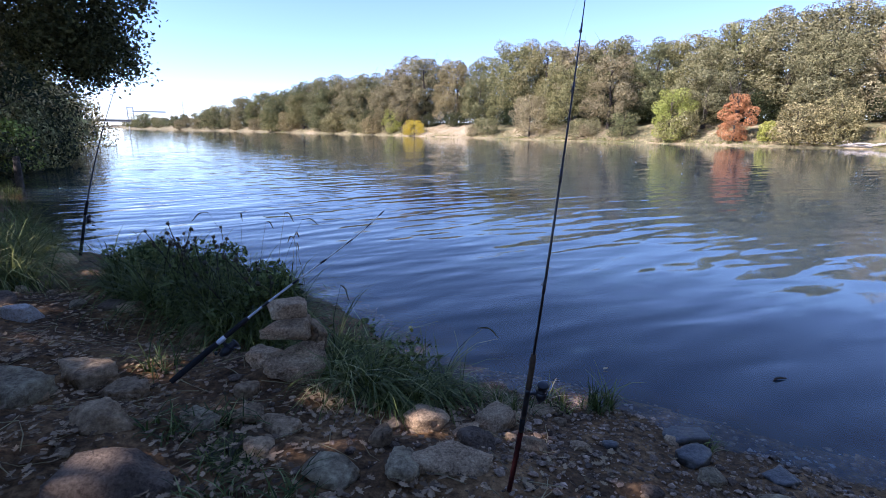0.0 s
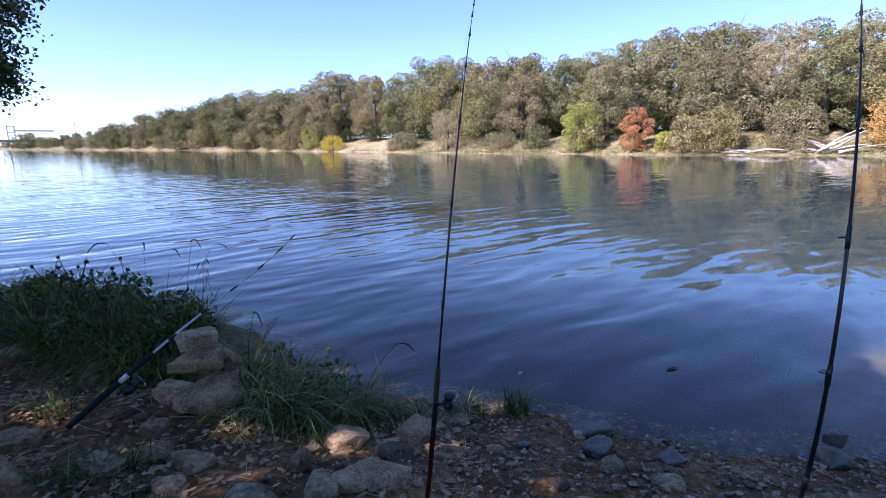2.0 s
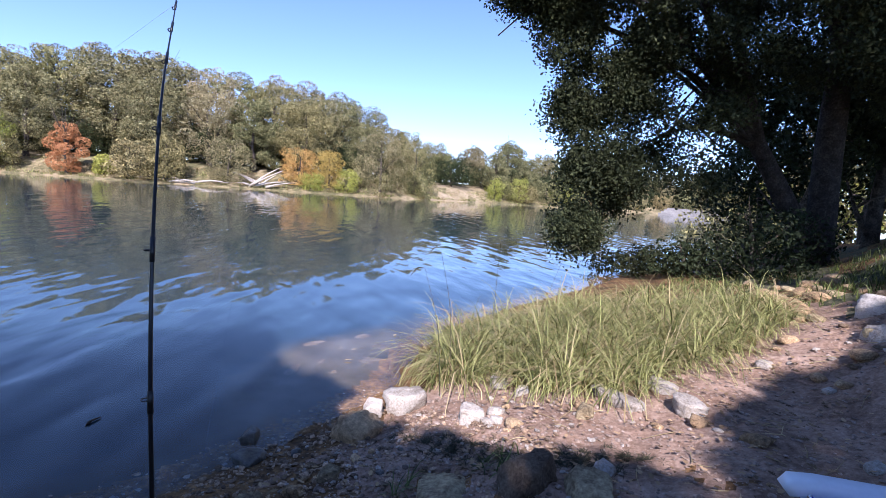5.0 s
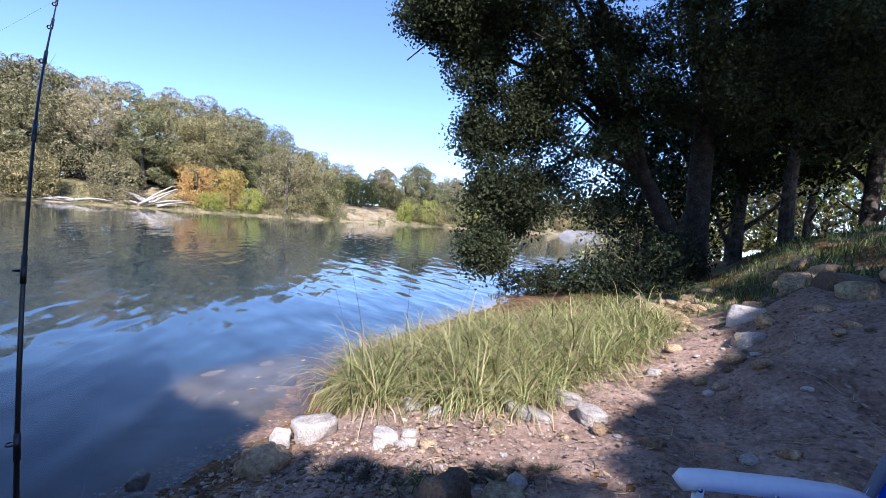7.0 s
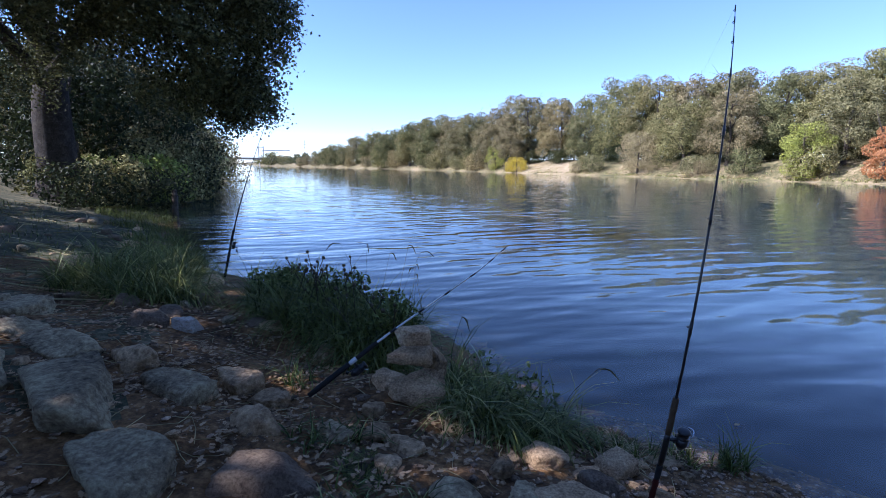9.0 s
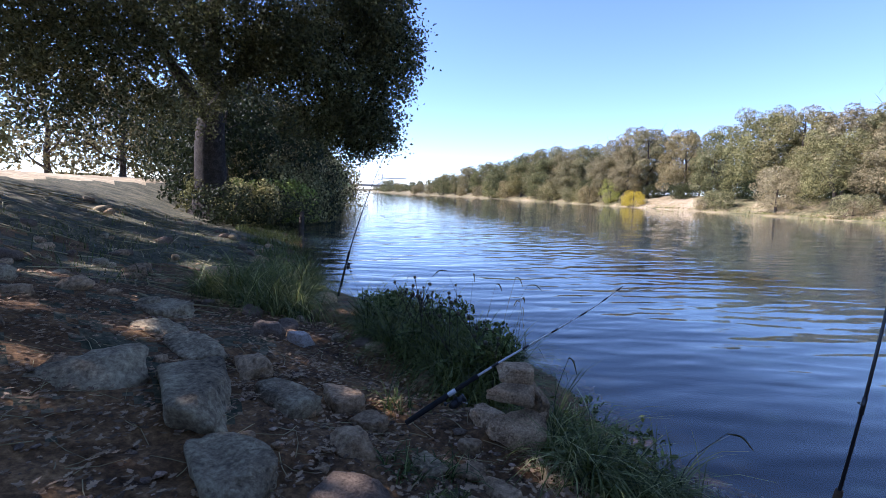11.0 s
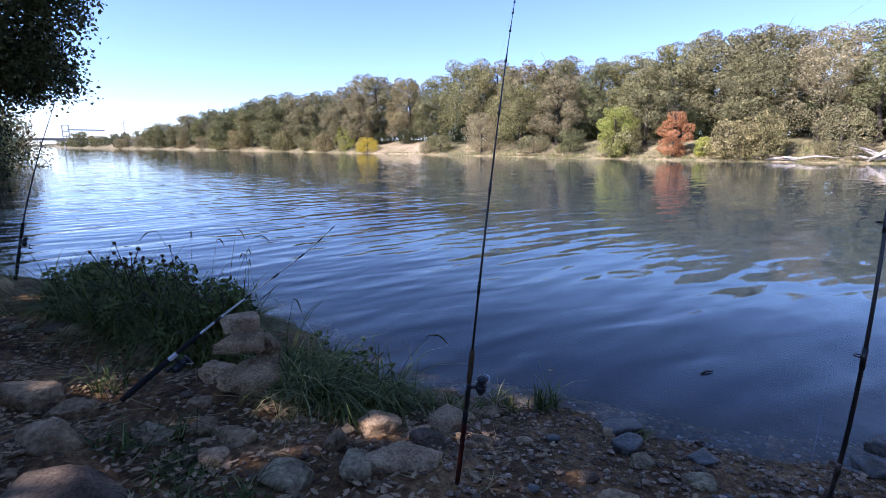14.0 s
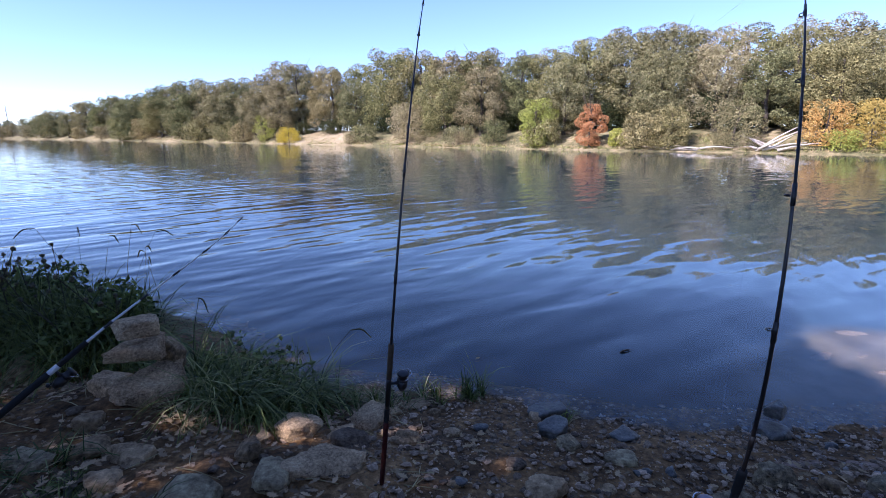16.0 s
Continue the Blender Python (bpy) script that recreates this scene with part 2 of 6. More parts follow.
LEAF_RUST = leafy("rust_red_leaves", (0.3, 0.125, 0.045), (0.52, 0.265, 0.115), 0.7, 0.1, 0.2)
LEAF_TAN = leafy("tan_leaves", (0.24, 0.19, 0.1), (0.42, 0.35, 0.2), 0.8, 0.15, 0.2, 0.08, 0.35, 1.2)
LEAF_ORANGE = leafy("orange_leaves", (0.34, 0.21, 0.05), (0.56, 0.4, 0.12), 0.65, 0.2, 0.3)
GRASS = leafy("green_grass", (0.026, 0.042, 0.009), (0.15, 0.18, 0.046), 0.55, 0.15, 0.3)
GRASS_PALE = leafy("pale_grass", (0.075, 0.092, 0.022), (0.4, 0.405, 0.155), 0.55, 0.1, 0.35)
GRASS_DRY = leafy("dry_stems", (0.28, 0.21, 0.1), (0.5, 0.41, 0.22), 0.7, 0.1, 0.25)
SEED = leafy("dark_seed_heads", (0.03, 0.026, 0.016), (0.06, 0.052, 0.03), 0.8, 0.1, 0.05)
LEAF_WEED = leafy("weed_leaves", (0.035, 0.055, 0.015), (0.2, 0.235, 0.07), 0.55, 0.15, 0.3)
LITTER = leafy("fallen_leaves", (0.07, 0.042, 0.022), (0.42, 0.28, 0.155), 0.8, 0.1, 0.1)
BLACK = plain("black_graphite", (0.012, 0.012, 0.014), 0.35, 0.0, 0.5)
BLACK_FOAM = plain("black_foam", (0.02, 0.02, 0.02), 0.85, 0.0, 0.2)
WHITE_BLANK = plain("white_blank", (0.62, 0.62, 0.62), 0.3)
CORK = plain("worn_cork", (0.075, 0.05, 0.03), 0.8, 0.0, 0.2, 0.3, 120.0)
RED_CORD = plain("red_cord", (0.06, 0.012, 0.009), 0.8, 0.0, 0.2, 0.4, 90.0)
STEEL = plain("steel", (0.55, 0.55, 0.57), 0.25, 1.0)
SPOOL = plain("dull_spool", (0.3, 0.25, 0.26), 0.45, 0.7)
REEL_RED = plain("dark_red_metal", (0.16, 0.015, 0.02), 0.3, 0.6)
WHITE_PLASTIC = plain("white_plastic", (0.78, 0.8, 0.83), 0.35, 0.0, 0.5, 0.04)
BLUE_CLOTH = plain("blue_canvas", (0.012, 0.05, 0.42), 0.8, 0.0, 0.25, 0.15, 400.0)
GREY_STRAP = plain("grey_webbing", (0.2, 0.22, 0.26), 0.85, 0.0, 0.2, 0.15, 300.0)
LINE = plain("fishing_line", (0.6, 0.6, 0.62), 0.2)
PALE_PAINT = plain("pale_paint", (0.6, 0.6, 0.6), 0.6, 0.0, 0.3)

# water: a real dielectric surface, small wind waves in relief, a little silt in it
WATER, nt, b = material("river_water", 0.03, 0.5)
b.inputs["Base Color"].default_value = (0.72, 0.82, 0.86, 1)
b.inputs["Transmission Weight"].default_value = 1.0
b.inputs["IOR"].default_value = 1.4
pos = nt.nodes.new("ShaderNodeNewGeometry")
heights = []
for angle, long, short, detail, weight in ((37, 1.5, 0.36, 0.3, 0.9), (20, 0.9, 0.26, 0.3, 0.42), (58, 0.7, 0.18, 0.5, 0.16), (30, 6.0, 2.2, 1.0, 1.6)):
    mp = nt.nodes.new("ShaderNodeMapping")
    mp.vector_type = "TEXTURE"
    mp.inputs["Rotation"].default_value = (0, 0, radians(angle))
    mp.inputs["Scale"].default_value = (long, short, 1)
    nt.links.new(pos.outputs["Position"], mp.inputs["Vector"])
    tx = node(nt, "ShaderNodeTexNoise", Scale=1.0, Detail=detail, Roughness=0.45, Distortion=0.3)
    nt.links.new(mp.outputs["Vector"], tx.inputs["Vector"])
    mul = node(nt, "ShaderNodeMath")
    mul.operation = "MULTIPLY"
    mul.inputs[1].default_value = weight
    nt.links.new(tx.outputs["Fac"], mul.inputs[0])
    heights.append(mul.outputs[0])
total = heights[0]
for h in heights[1:]:
    add = node(nt, "ShaderNodeMath")
    nt.links.new(total, add.inputs[0])
    nt.links.new(h, add.inputs[1])
    total = add.outputs[0]
# ripple relief is reduced with distance from the origin, so far reflections stay clear
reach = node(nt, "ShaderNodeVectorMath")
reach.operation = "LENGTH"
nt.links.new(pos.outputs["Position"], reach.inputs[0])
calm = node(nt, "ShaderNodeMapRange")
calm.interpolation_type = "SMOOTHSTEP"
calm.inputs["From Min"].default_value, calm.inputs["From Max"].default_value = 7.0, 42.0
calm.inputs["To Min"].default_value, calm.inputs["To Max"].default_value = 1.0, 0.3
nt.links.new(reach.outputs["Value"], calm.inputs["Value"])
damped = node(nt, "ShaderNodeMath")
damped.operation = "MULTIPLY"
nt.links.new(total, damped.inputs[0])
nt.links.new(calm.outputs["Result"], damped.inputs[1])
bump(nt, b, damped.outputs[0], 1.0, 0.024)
silt = nt.nodes.new("ShaderNodeBsdfDiffuse")
silt.inputs["Color"].default_value = (0.14, 0.135, 0.06, 1)
mixw = node(nt, "ShaderNodeMixShader", Fac=0.014)
nt.links.new(b.outputs["BSDF"], mixw.inputs[1])
nt.links.new(silt.outputs["BSDF"], mixw.inputs[2])
nt.links.new(mixw.outputs["Shader"], nt.nodes["Material Output"].inputs["Surface"])


# ---- geometry helpers ----
def mesh_of(name, verts, faces, mats, smooth=False, slots=None):
    me = bpy.data.meshes.new(name)
    me.from_pydata([tuple(v) for v in verts] if not isinstance(verts, np.ndarray) else verts.tolist(), [],
                   faces.tolist() if isinstance(faces, np.ndarray) else faces)
    for m in mats if isinstance(mats, (list, tuple)) else [mats]:
        me.materials.append(m)
    if slots is not None:
        me.polygons.foreach_set("material_index", np.asarray(slots, dtype=np.int32))
    if smooth:
        me.polygons.foreach_set("use_smooth", np.ones(len(me.polygons), dtype=bool))
    me.update()
    return me


def part(name, me, parent, label=""):
    ob = new(name, me)
    ob.parent = parent
    if label:
        ob["label"] = label
    return ob


def thing(name, place, label, category, group="", kind="", turn=0.0):
    ob = new(name)
    ob.empty_display_size = 0.1
    ob.matrix_world = pose(*place, 0, 0, turn)
    return tagged(ob, label, category, group, kind)


def tube(points, radii, sides=8, cap=True):
    """Verts and faces of a tapered tube along the points."""
    pts = [Vector(p) for p in points]
    verts, faces = [], []
    ref = Vector((0.3, 0.2, 1)).normalized()
    for i, p in enumerate(pts):
        d = (pts[min(i + 1, len(pts) - 1)] - pts[max(i - 1, 0)]).normalized()
        u = d.cross(ref)
        if u.length < 0.05:
            u = d.cross(Vector((1, 0, 0)))
        u.normalize()
        v = d.cross(u).normalized()
        for k in range(sides):
            a = 2 * math.pi * k / sides
            verts.append(p + (u * math.cos(a) + v * math.sin(a)) * radii[i])
    for i in range(len(pts) - 1):
        for k in range(sides):
            a, c = i * sides + k, i * sides + (k + 1) % sides
            faces.append((a, c, c + sides, a + sides))
    if cap:
        faces.append(tuple(range(sides))[::-1])
        faces.append(tuple(range((len(pts) - 1) * sides, len(pts) * sides)))
    return verts, faces


def joined(pieces):
    verts, faces = [], []
    for v, f in pieces:
        o = len(verts)
        verts.extend(v)
        faces.extend([tuple(i + o for i in q) for q in f])
    return verts, faces


def bezier(points, n):
    """Smooth line through the points (Catmull-Rom), n steps a span."""
    p = [Vector(q) for q in points]
    p = [2 * p[0] - p[1]] + p + [2 * p[-1] - p[-2]]
    out = []
    for i in range(1, len(p) - 2):
        for k in range(n):
            t = k / n
            out.append(0.5 * (2 * p[i] + (p[i + 1] - p[i - 1]) * t + (2 * p[i - 1] - 5 * p[i] + 4 * p[i + 1] - p[i + 2]) * t * t
                              + (3 * p[i] - p[i - 1] - 3 * p[i + 1] + p[i + 2]) * t ** 3))
    out.append(p[-2])
    return out


def leaf_arrays(centres, size, rng, slim=0.55, spread=0.35, outward=None):
    """One folded four-cornered leaf at each centre, turned at random or facing roughly outward."""
    n = len(centres)
    if outward is None:
        outward = np.zeros((n, 3))
        outward[:, 2] = 0.2
    up = rng.normal(size=(n, 3)) * 0.6 + outward
    up /= np.linalg.norm(up, axis=1)[:, None] + 1e-9
    s = rng.normal(size=(n, 3))
    s -= (s * up).sum(1)[:, None] * up
    s /= np.linalg.norm(s, axis=1)[:, None] + 1e-9
    d = np.cross(up, s)
    L = (size * rng.uniform(1 - spread, 1 + spread, n))[:, None]
    v = np.empty((n, 4, 3))
    v[:, 0] = centres - d * L * 0.5
    v[:, 1] = centres + s * L * slim * 0.5 + up * L * 0.12
    v[:, 2] = centres + d * L * 0.5
    v[:, 3] = centres - s * L * slim * 0.5 + up * L * 0.12
    return v.reshape(-1, 3), np.arange(4 * n).reshape(n, 4)


def blob_points(blobs, n, rng, shell=0.55, facing=False):
    """Points in and near the skin of ellipsoids (centre, radii), on request with the way they face."""
    w = np.array([r[0] * r[1] + r[1] * r[2] + r[0] * r[2] for _, r in blobs])
    pick = rng.choice(len(blobs), n, p=w / w.sum())
    c = np.array([q for q, _ in blobs])[pick]
    r = np.array([q for _, q in blobs])[pick]
    d = rng.normal(size=(n, 3))
    d /= np.linalg.norm(d, axis=1)[:, None]
    p = c + d * r * (shell + (1 - shell) * rng.uniform(0, 1, n) ** 0.6)[:, None]
    return (p, d) if facing else p


def blades(places, heights, widths, bend, rng, steps=4):
    """Curved tapering blades, as arrays."""
    n = len(places)
    az = rng.uniform(0, 2 * math.pi, n)
    lean = rng.uniform(0.25, 1.0, n) * bend
    side = np.stack([-np.sin(az), np.cos(az), np.zeros(n)], 1)
    out = np.stack([np.cos(az), np.sin(az), np.zeros(n)], 1)
    rows = []
    for k in range(steps + 1):
        t = k / steps
        ang = lean * t * 1.5
        c = places + out * (heights * t * np.sin(ang))[:, None] + np.array([0, 0, 1.0]) * (heights * t * np.cos(ang * 0.9))[:, None]
        w = (widths * (1 - t) ** 0.7 * 0.5 + 0.0004)[:, None]
        rows.append((c - side * w, c + side * w))
    V = np.stack([p for r in rows for p in r], 1)
    m = 2 * (steps + 1)
    f = np.array([[2 * k, 2 * k + 1, 2 * k + 3, 2 * k + 2] for k in range(steps)])
    F = (np.arange(n)[:, None, None] * m + f[None]).reshape(-1, 4)
    return V.reshape(-1, 3), F


# ---- plan of the river ----
NEAR_SHORE = [(-330, 470), (-160, 228), (-87, 123), (-29, 34.5), (-14.6, 15.8), (-9.9, 10.8), (-6.9, 7.7), (-5.0, 6.1), (-3.6, 5.55), (-2.5, 5.0), (-1.5, 4.6),
              (-0.95, 4.0), (-0.55, 3.4), (-0.2, 2.95), (0.1, 2.78), (0.5, 2.66), (0.9, 2.44), (1.28, 2.2), (1.66, 1.98), (2.05, 1.87), (2.4, 1.79), (2.9, 1.74),
              (3.5, 1.7), (4.2, 1.9), (5.2, 2.05), (6.4, 1.8), (8.8, 1.2), (12, 0.5), (19, -2.0), (32, -7), (60, -22), (130, -75), (300, -220)]
FAR_PLAN = [(-33.5, 900), (-32, 440), (-28, 330), (-24, 262), (-19, 205), (-13, 160), (-8, 133), (-4, 116), (1, 103), (6, 92), (12, 82), (18, 76), (24, 71), (30, 68), (36, 66.5),
            (42, 66), (48, 66), (54, 67), (59, 69), (63, 72), (67, 79), (71, 85), (76, 92), (81, 100), (87, 112), (94, 130), (100, 165), (106, 230), (110, 420)]
FAR_SHORE = [(math.sin(radians(a)) * d, math.cos(radians(a)) * d) for a, d in FAR_PLAN]


def side_distance(x, y, line):
    """Signed distance to a polyline: positive on its right-hand side."""
    best = np.full(x.shape, 1e9)
    sign = np.ones(x.shape)
    for (ax, ay), (bx, by) in zip(line[:-1], line[1:]):
        dx, dy = bx - ax, by - ay
        t = np.clip(((x - ax) * dx + (y - ay) * dy) / (dx * dx + dy * dy), 0, 1)
        ex, ey = x - ax - t * dx, y - ay - t * dy
        d = np.hypot(ex, ey)
        cross = dx * (y - ay) - dy * (x - ax)
        hit = d < best - 1e-9
        best = np.where(hit, d, best)
        sign = np.where(hit, np.where(cross < 0, 1.0, -1.0), sign)
    return best * sign


def lumps(x, y, scale, seed):
    """Cheap smooth unevenness from sines."""
    r = np.random.RandomState(seed)
    out = np.zeros(np.shape(x))
    for k in range(7):
        a, f, ph = r.uniform(0, math.pi), r.uniform(0.6, 2.4) / scale, r.uniform(0, 6.28)
        out = out + np.sin((x * math.cos(a) + y * math.sin(a)) * f * 6.28 + ph) / 7
    return out


def ground_height(x, y):
    x, y = np.asarray(x, float), np.asarray(y, float)
    s = side_distance(x, y, NEAR_SHORE)
    f = -side_distance(x, y, FAR_SHORE)
    r = np.hypot(x, y)
    near = np.interp(s, [0, 0.5, 1.0, 1.6, 2.4, 3.2, 4.4, 6.0, 9, 30, 400], [0.0, 0.1, 0.2, 0.31, 0.43, 0.62, 1.0, 1.45, 1.7, 1.8, 3.0])
    near = near + lumps(x, y, 1.7, 3) * 0.07 * np.clip(s, 0, 1) + lumps(x, y, 0.45, 4) * 0.025 * np.clip(s + 0.2, 0, 1) + lumps(x, y, 0.14, 5) * 0.008
    u = np.clip((-0.72 - 0.42 * (x - 3.4) - y) / 0.7, 0, 1) * np.clip((x - 3.0) / 0.8, 0, 1) * np.clip((9 - x) / 3, 0, 1)
    near = near + 0.26 * u * u * (3 - 2 * u) + 0.1 * np.exp(-((x + 0.88) ** 2 + (y - 2.4) ** 2) / 0.09)
    b = np.clip((np.degrees(np.arctan2(x, y)) - 103) / 9, 0, 1) * np.clip((r - 6) / 5, 0, 1) * (x > 0)
    near = near + 0.5 * b * b * (3 - 2 * b)
    far = np.interp(f, [0, 1.5, 4, 9, 20, 200], [0.0, 0.5, 1.6, 2.8, 3.2, 5.0]) + lumps(x, y, 9.0, 6) * 0.5 * np.clip(f / 4, 0, 1)
    bed = -np.minimum(np.interp(np.minimum(-s, -f), [0, 1, 3, 8, 20], [0.0, 0.16, 0.5, 1.2, 2.4]), 2.4) + lumps(x, y, 0.6, 7) * 0.02
    bed = np.minimum(bed + 0.2 * np.exp(-((x - 3.55) ** 2 + (y - 2.4) ** 2) / 0.9), np.where(bed < -0.015, -0.015, bed))
    z = np.where(s > 0, near, np.where(f > 0, far, bed))
    return z


def gz(x, y):
    return float(ground_height(np.array([x]), np.array([y]))[0])


# ---- ground: one sheet from the bank to the horizon ----
def build_ground():
    rings = np.concatenate([np.linspace(0.25, 5.0, 135), 5.0 * (4600 / 5.0) ** (np.linspace(0, 1, 131)[1:])])
    n = 420
    a = np.linspace(0, 2 * math.pi, n, endpoint=False)
    R, A = np.meshgrid(rings, a, indexing="ij")
    X, Y = np.sin(A) * R, np.cos(A) * R
    Z = ground_height(X, Y)
    verts = np.concatenate([np.stack([X, Y, Z], -1).reshape(-1, 3), [[0, 0, gz(0, 0)]]])
    m = len(rings)
    i, j = np.meshgrid(np.arange(m - 1), np.arange(n), indexing="ij")
    q = np.stack([i * n + j, i * n + (j + 1) % n, (i + 1) * n + (j + 1) % n, (i + 1) * n + j], -1).reshape(-1, 4)[:, ::-1]
    faces = q.tolist() + [(len(verts) - 1, k, (k + 1) % n)[::-1] for k in range(n)]
    c = verts[np.array(q)].mean(1)
    s = side_distance(c[:, 0], c[:, 1], NEAR_SHORE)
    f = -side_distance(c[:, 0], c[:, 1], FAR_SHORE)
    wob = lumps(c[:, 0], c[:, 1], 0.9, 8) + 0.6 * lumps(c[:, 0], c[:, 1], 0.2, 9)
    r = np.hypot(c[:, 0], c[:, 1])
    slot = np.full(len(q), 4)
    brg_ = np.degrees(np.arctan2(c[:, 0], c[:, 1])) + 5 * lumps(c[:, 0], c[:, 1], 7.0, 14)
    sandy = np.zeros(len(q), dtype=bool)
    for lo, hi in ((-3.6, 2.4), (63.8, 70.5)):
        sandy |= (brg_ > lo) & (brg_ < hi)
    slot[(f > -7)] = 5
    slot[(s > -0.25)] = 0
    # the stretch that takes the dry dirt with sunlight in its colour
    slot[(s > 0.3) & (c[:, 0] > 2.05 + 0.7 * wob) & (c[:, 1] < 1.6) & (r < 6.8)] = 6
    slot[(s > 2.2) & (wob > 0.15) & (r > 2.5) & (c[:, 0] < 1)] = 1
    slot[(s > 2.0) & (r > 5.5) & (wob > -0.12)] = 1
    # upstream bank: dark turf, whose colour also stands for the oak's shade there
    slot[(s > 0.1) & (r > 8) & (c[:, 0] < 0)] = 1
    slot[(s > 3.0) & (wob < 0.1) & (c[:, 0] < 0) & (r < 9)] = 0
    slot[(s > 6.2 + wob) & (c[:, 0] < -9)] = 2
    slot[(s > 9.3)] = 2
    slot[(f > 0)] = 5
    slot[(f > -7) & sandy] = 3
    slot[(f > 9 + 2 * wob)] = 1
    me = mesh_of("ground", verts, faces, [DIRT, TURF, STRAW, SAND, MUD_DEPTH_TINT, BANK_GRASS, SUNLIT_DRY_DIRT], True, np.concatenate([slot, np.zeros(n, int)]))
    tagged(new("ground", me), "brown stony dirt bank rising from the river to dry grass", "ground", kind="structure")


build_ground()

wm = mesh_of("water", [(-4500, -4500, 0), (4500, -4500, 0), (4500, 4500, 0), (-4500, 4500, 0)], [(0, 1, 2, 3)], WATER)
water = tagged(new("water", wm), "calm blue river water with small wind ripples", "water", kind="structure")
water.visible_shadow = False


# ---- trees ----
def limb_pieces(base, top, radius, rng, n_limbs, spread, start=0.35):
    """A tapered, slightly bent trunk with limbs; also the limb ends."""
    base, top = Vector(base), Vector(top)
    mid = [base.lerp(top, t) + Vector((rng.uniform(-1, 1), rng.uniform(-1, 1), 0)) * radius * 0.8 for t in (0.25, 0.5, 0.75)]
    line = bezier([base, *mid, top], 4)
    m = len(line)
    radii = [radius * (1.0 - 0.75 * i / (m - 1)) * (1.0 + 0.7 * max(0, 1 - i / 2.0)) for i in range(m)]
    pieces, ends = [tube(line, radii, 10)], [top]
    for k in range(n_limbs):
        i = int(m * (start + (0.95 - start) * k / max(1, n_limbs - 1)))
        i = min(i, m - 2)
        p = line[i]
        ang = k * 2.4 + rng.uniform(-0.5, 0.5)
        out = spread * rng.uniform(0.6, 1.0)
        e = p + Vector((math.cos(ang) * out, math.sin(ang) * out, (top - base).length * rng.uniform(0.12, 0.4)))
        q = p.lerp(e, 0.5) + Vector((0, 0, -0.08 * out + rng.uniform(-0.1, 0.1) * out))
        r0 = radii[i] * 0.55
        ll = bezier([p, q, e], 4)
        pieces.append(tube(ll, [r0 * (1 - 0.8 * j / (len(ll) - 1)) for j in range(len(ll))], 6))
        ends.append(e)
        for _ in range(2):
            e2 = ll[5] + Vector((rng.uniform(-1, 1), rng.uniform(-1, 1), rng.uniform(0.1, 0.7))) * out * 0.45
            pieces.append(tube([ll[5], ll[5].lerp(e2, 0.5) + Vector((0, 0, 0.05 * out)), e2], [r0 * 0.4, r0 * 0.25, r0 * 0.08], 5))
    return pieces, ends


def far_tree(name, label, height, width, leaves, count, leaf_size, seed, group, bare=0.22, low=0.25, drooping=False):
    """A whole tree of the far bank, built at the origin: trunk and crown."""
    rng = np.random.RandomState(seed)
    root = thing(name, (0, 0, 0), label, "tree" if height > 4.5 else "bush", group)
    pieces, ends = limb_pieces((0, 0, -0.6), (rng.uniform(-0.4, 0.4), rng.uniform(-0.4, 0.4), height * 0.8), 0.022 * height + 0.04, random.Random(seed), 6, width * 0.36, bare)
    part("trunk", mesh_of("trunk", *joined(pieces), BARK, True), root)
    blobs = []
    n_clumps = 44 if height > 8 else 26
    for k in range(n_clumps):
        a, u = k * 2.4 + rng.uniform(-0.5, 0.5), low + (0.93 - low) * ((k + 0.5) / n_clumps)
        w = width * 0.5 * math.sin(math.pi * (0.2 + 0.72 * u)) ** 0.7 * rng.uniform(0.45, 0.88)
        r = width * rng.uniform(0.1, 0.19) * (1.0 if u < 0.75 else 0.85) * (1.0 if height > 8 else 1.15)
        z = min(max(height * u + rng.uniform(-0.05, 0.05) * height, r * 0.5), height - r * 0.8)
        blobs.append((np.array([math.cos(a) * w, math.sin(a) * w, z]), (r, r, r * rng.uniform(0.65, 0.9))))
    pts, out = blob_points(blobs, count, rng, 0.68, True)
    mid = np.array([0, 0, height * 0.45])
    core = pts - mid
    core /= np.linalg.norm(core, axis=1)[:, None] + 1e-9
    pts[:, 2] = np.maximum(pts[:, 2], 0.15)
    if drooping:
        pts[:, 2] -= rng.uniform(0, 1, count) ** 2 * 0.25 * height * (np.hypot(pts[:, 0], pts[:, 1]) / width)
    v, f = leaf_arrays(pts, leaf_size, rng, 0.6, 0.35, out * 0.75 + core * 0.35)
    part("crown", mesh_of("crown", v, f, leaves), root)
    return root


def far_place(bearing, inland):
    """A place on the far bank: along that bearing, so far behind the waterline."""
    d = np.interp(bearing, [a for a, _ in FAR_PLAN], [q for _, q in FAR_PLAN]) + inland
    x, y = math.sin(radians(bearing)) * d, math.cos(radians(bearing)) * d
    return x, y, d


kinds = []
for k, (h, w, mat, text) in enumerate(((12, 9.5, LEAF_FAR, "grey-green oak with a rounded crown on the far bank"),
                                       (12, 8.5, LEAF_FAR, "grey-green oak with a rounded crown on the far bank"),
                                       (12, 10.5, LEAF_OLIVE, "olive-green oak turning brown on the far bank"),
                                       (12, 8.0, LEAF_FAR, "tall grey-green oak with an uneven crown on the far bank"),
                                       (12, 9.0, LEAF_OLIVE, "olive-green oak turning brown on the far bank"),
                                       (12, 8.5, LEAF_TAN, "half-bare tan cottonwood on the far bank"))):
    kinds.append(far_tree("oak_tree", text, h, w, mat, 25000 if k < 5 else 11000, 0.19, 20 + k, "trees of the far bank", 0.15, 0.14))
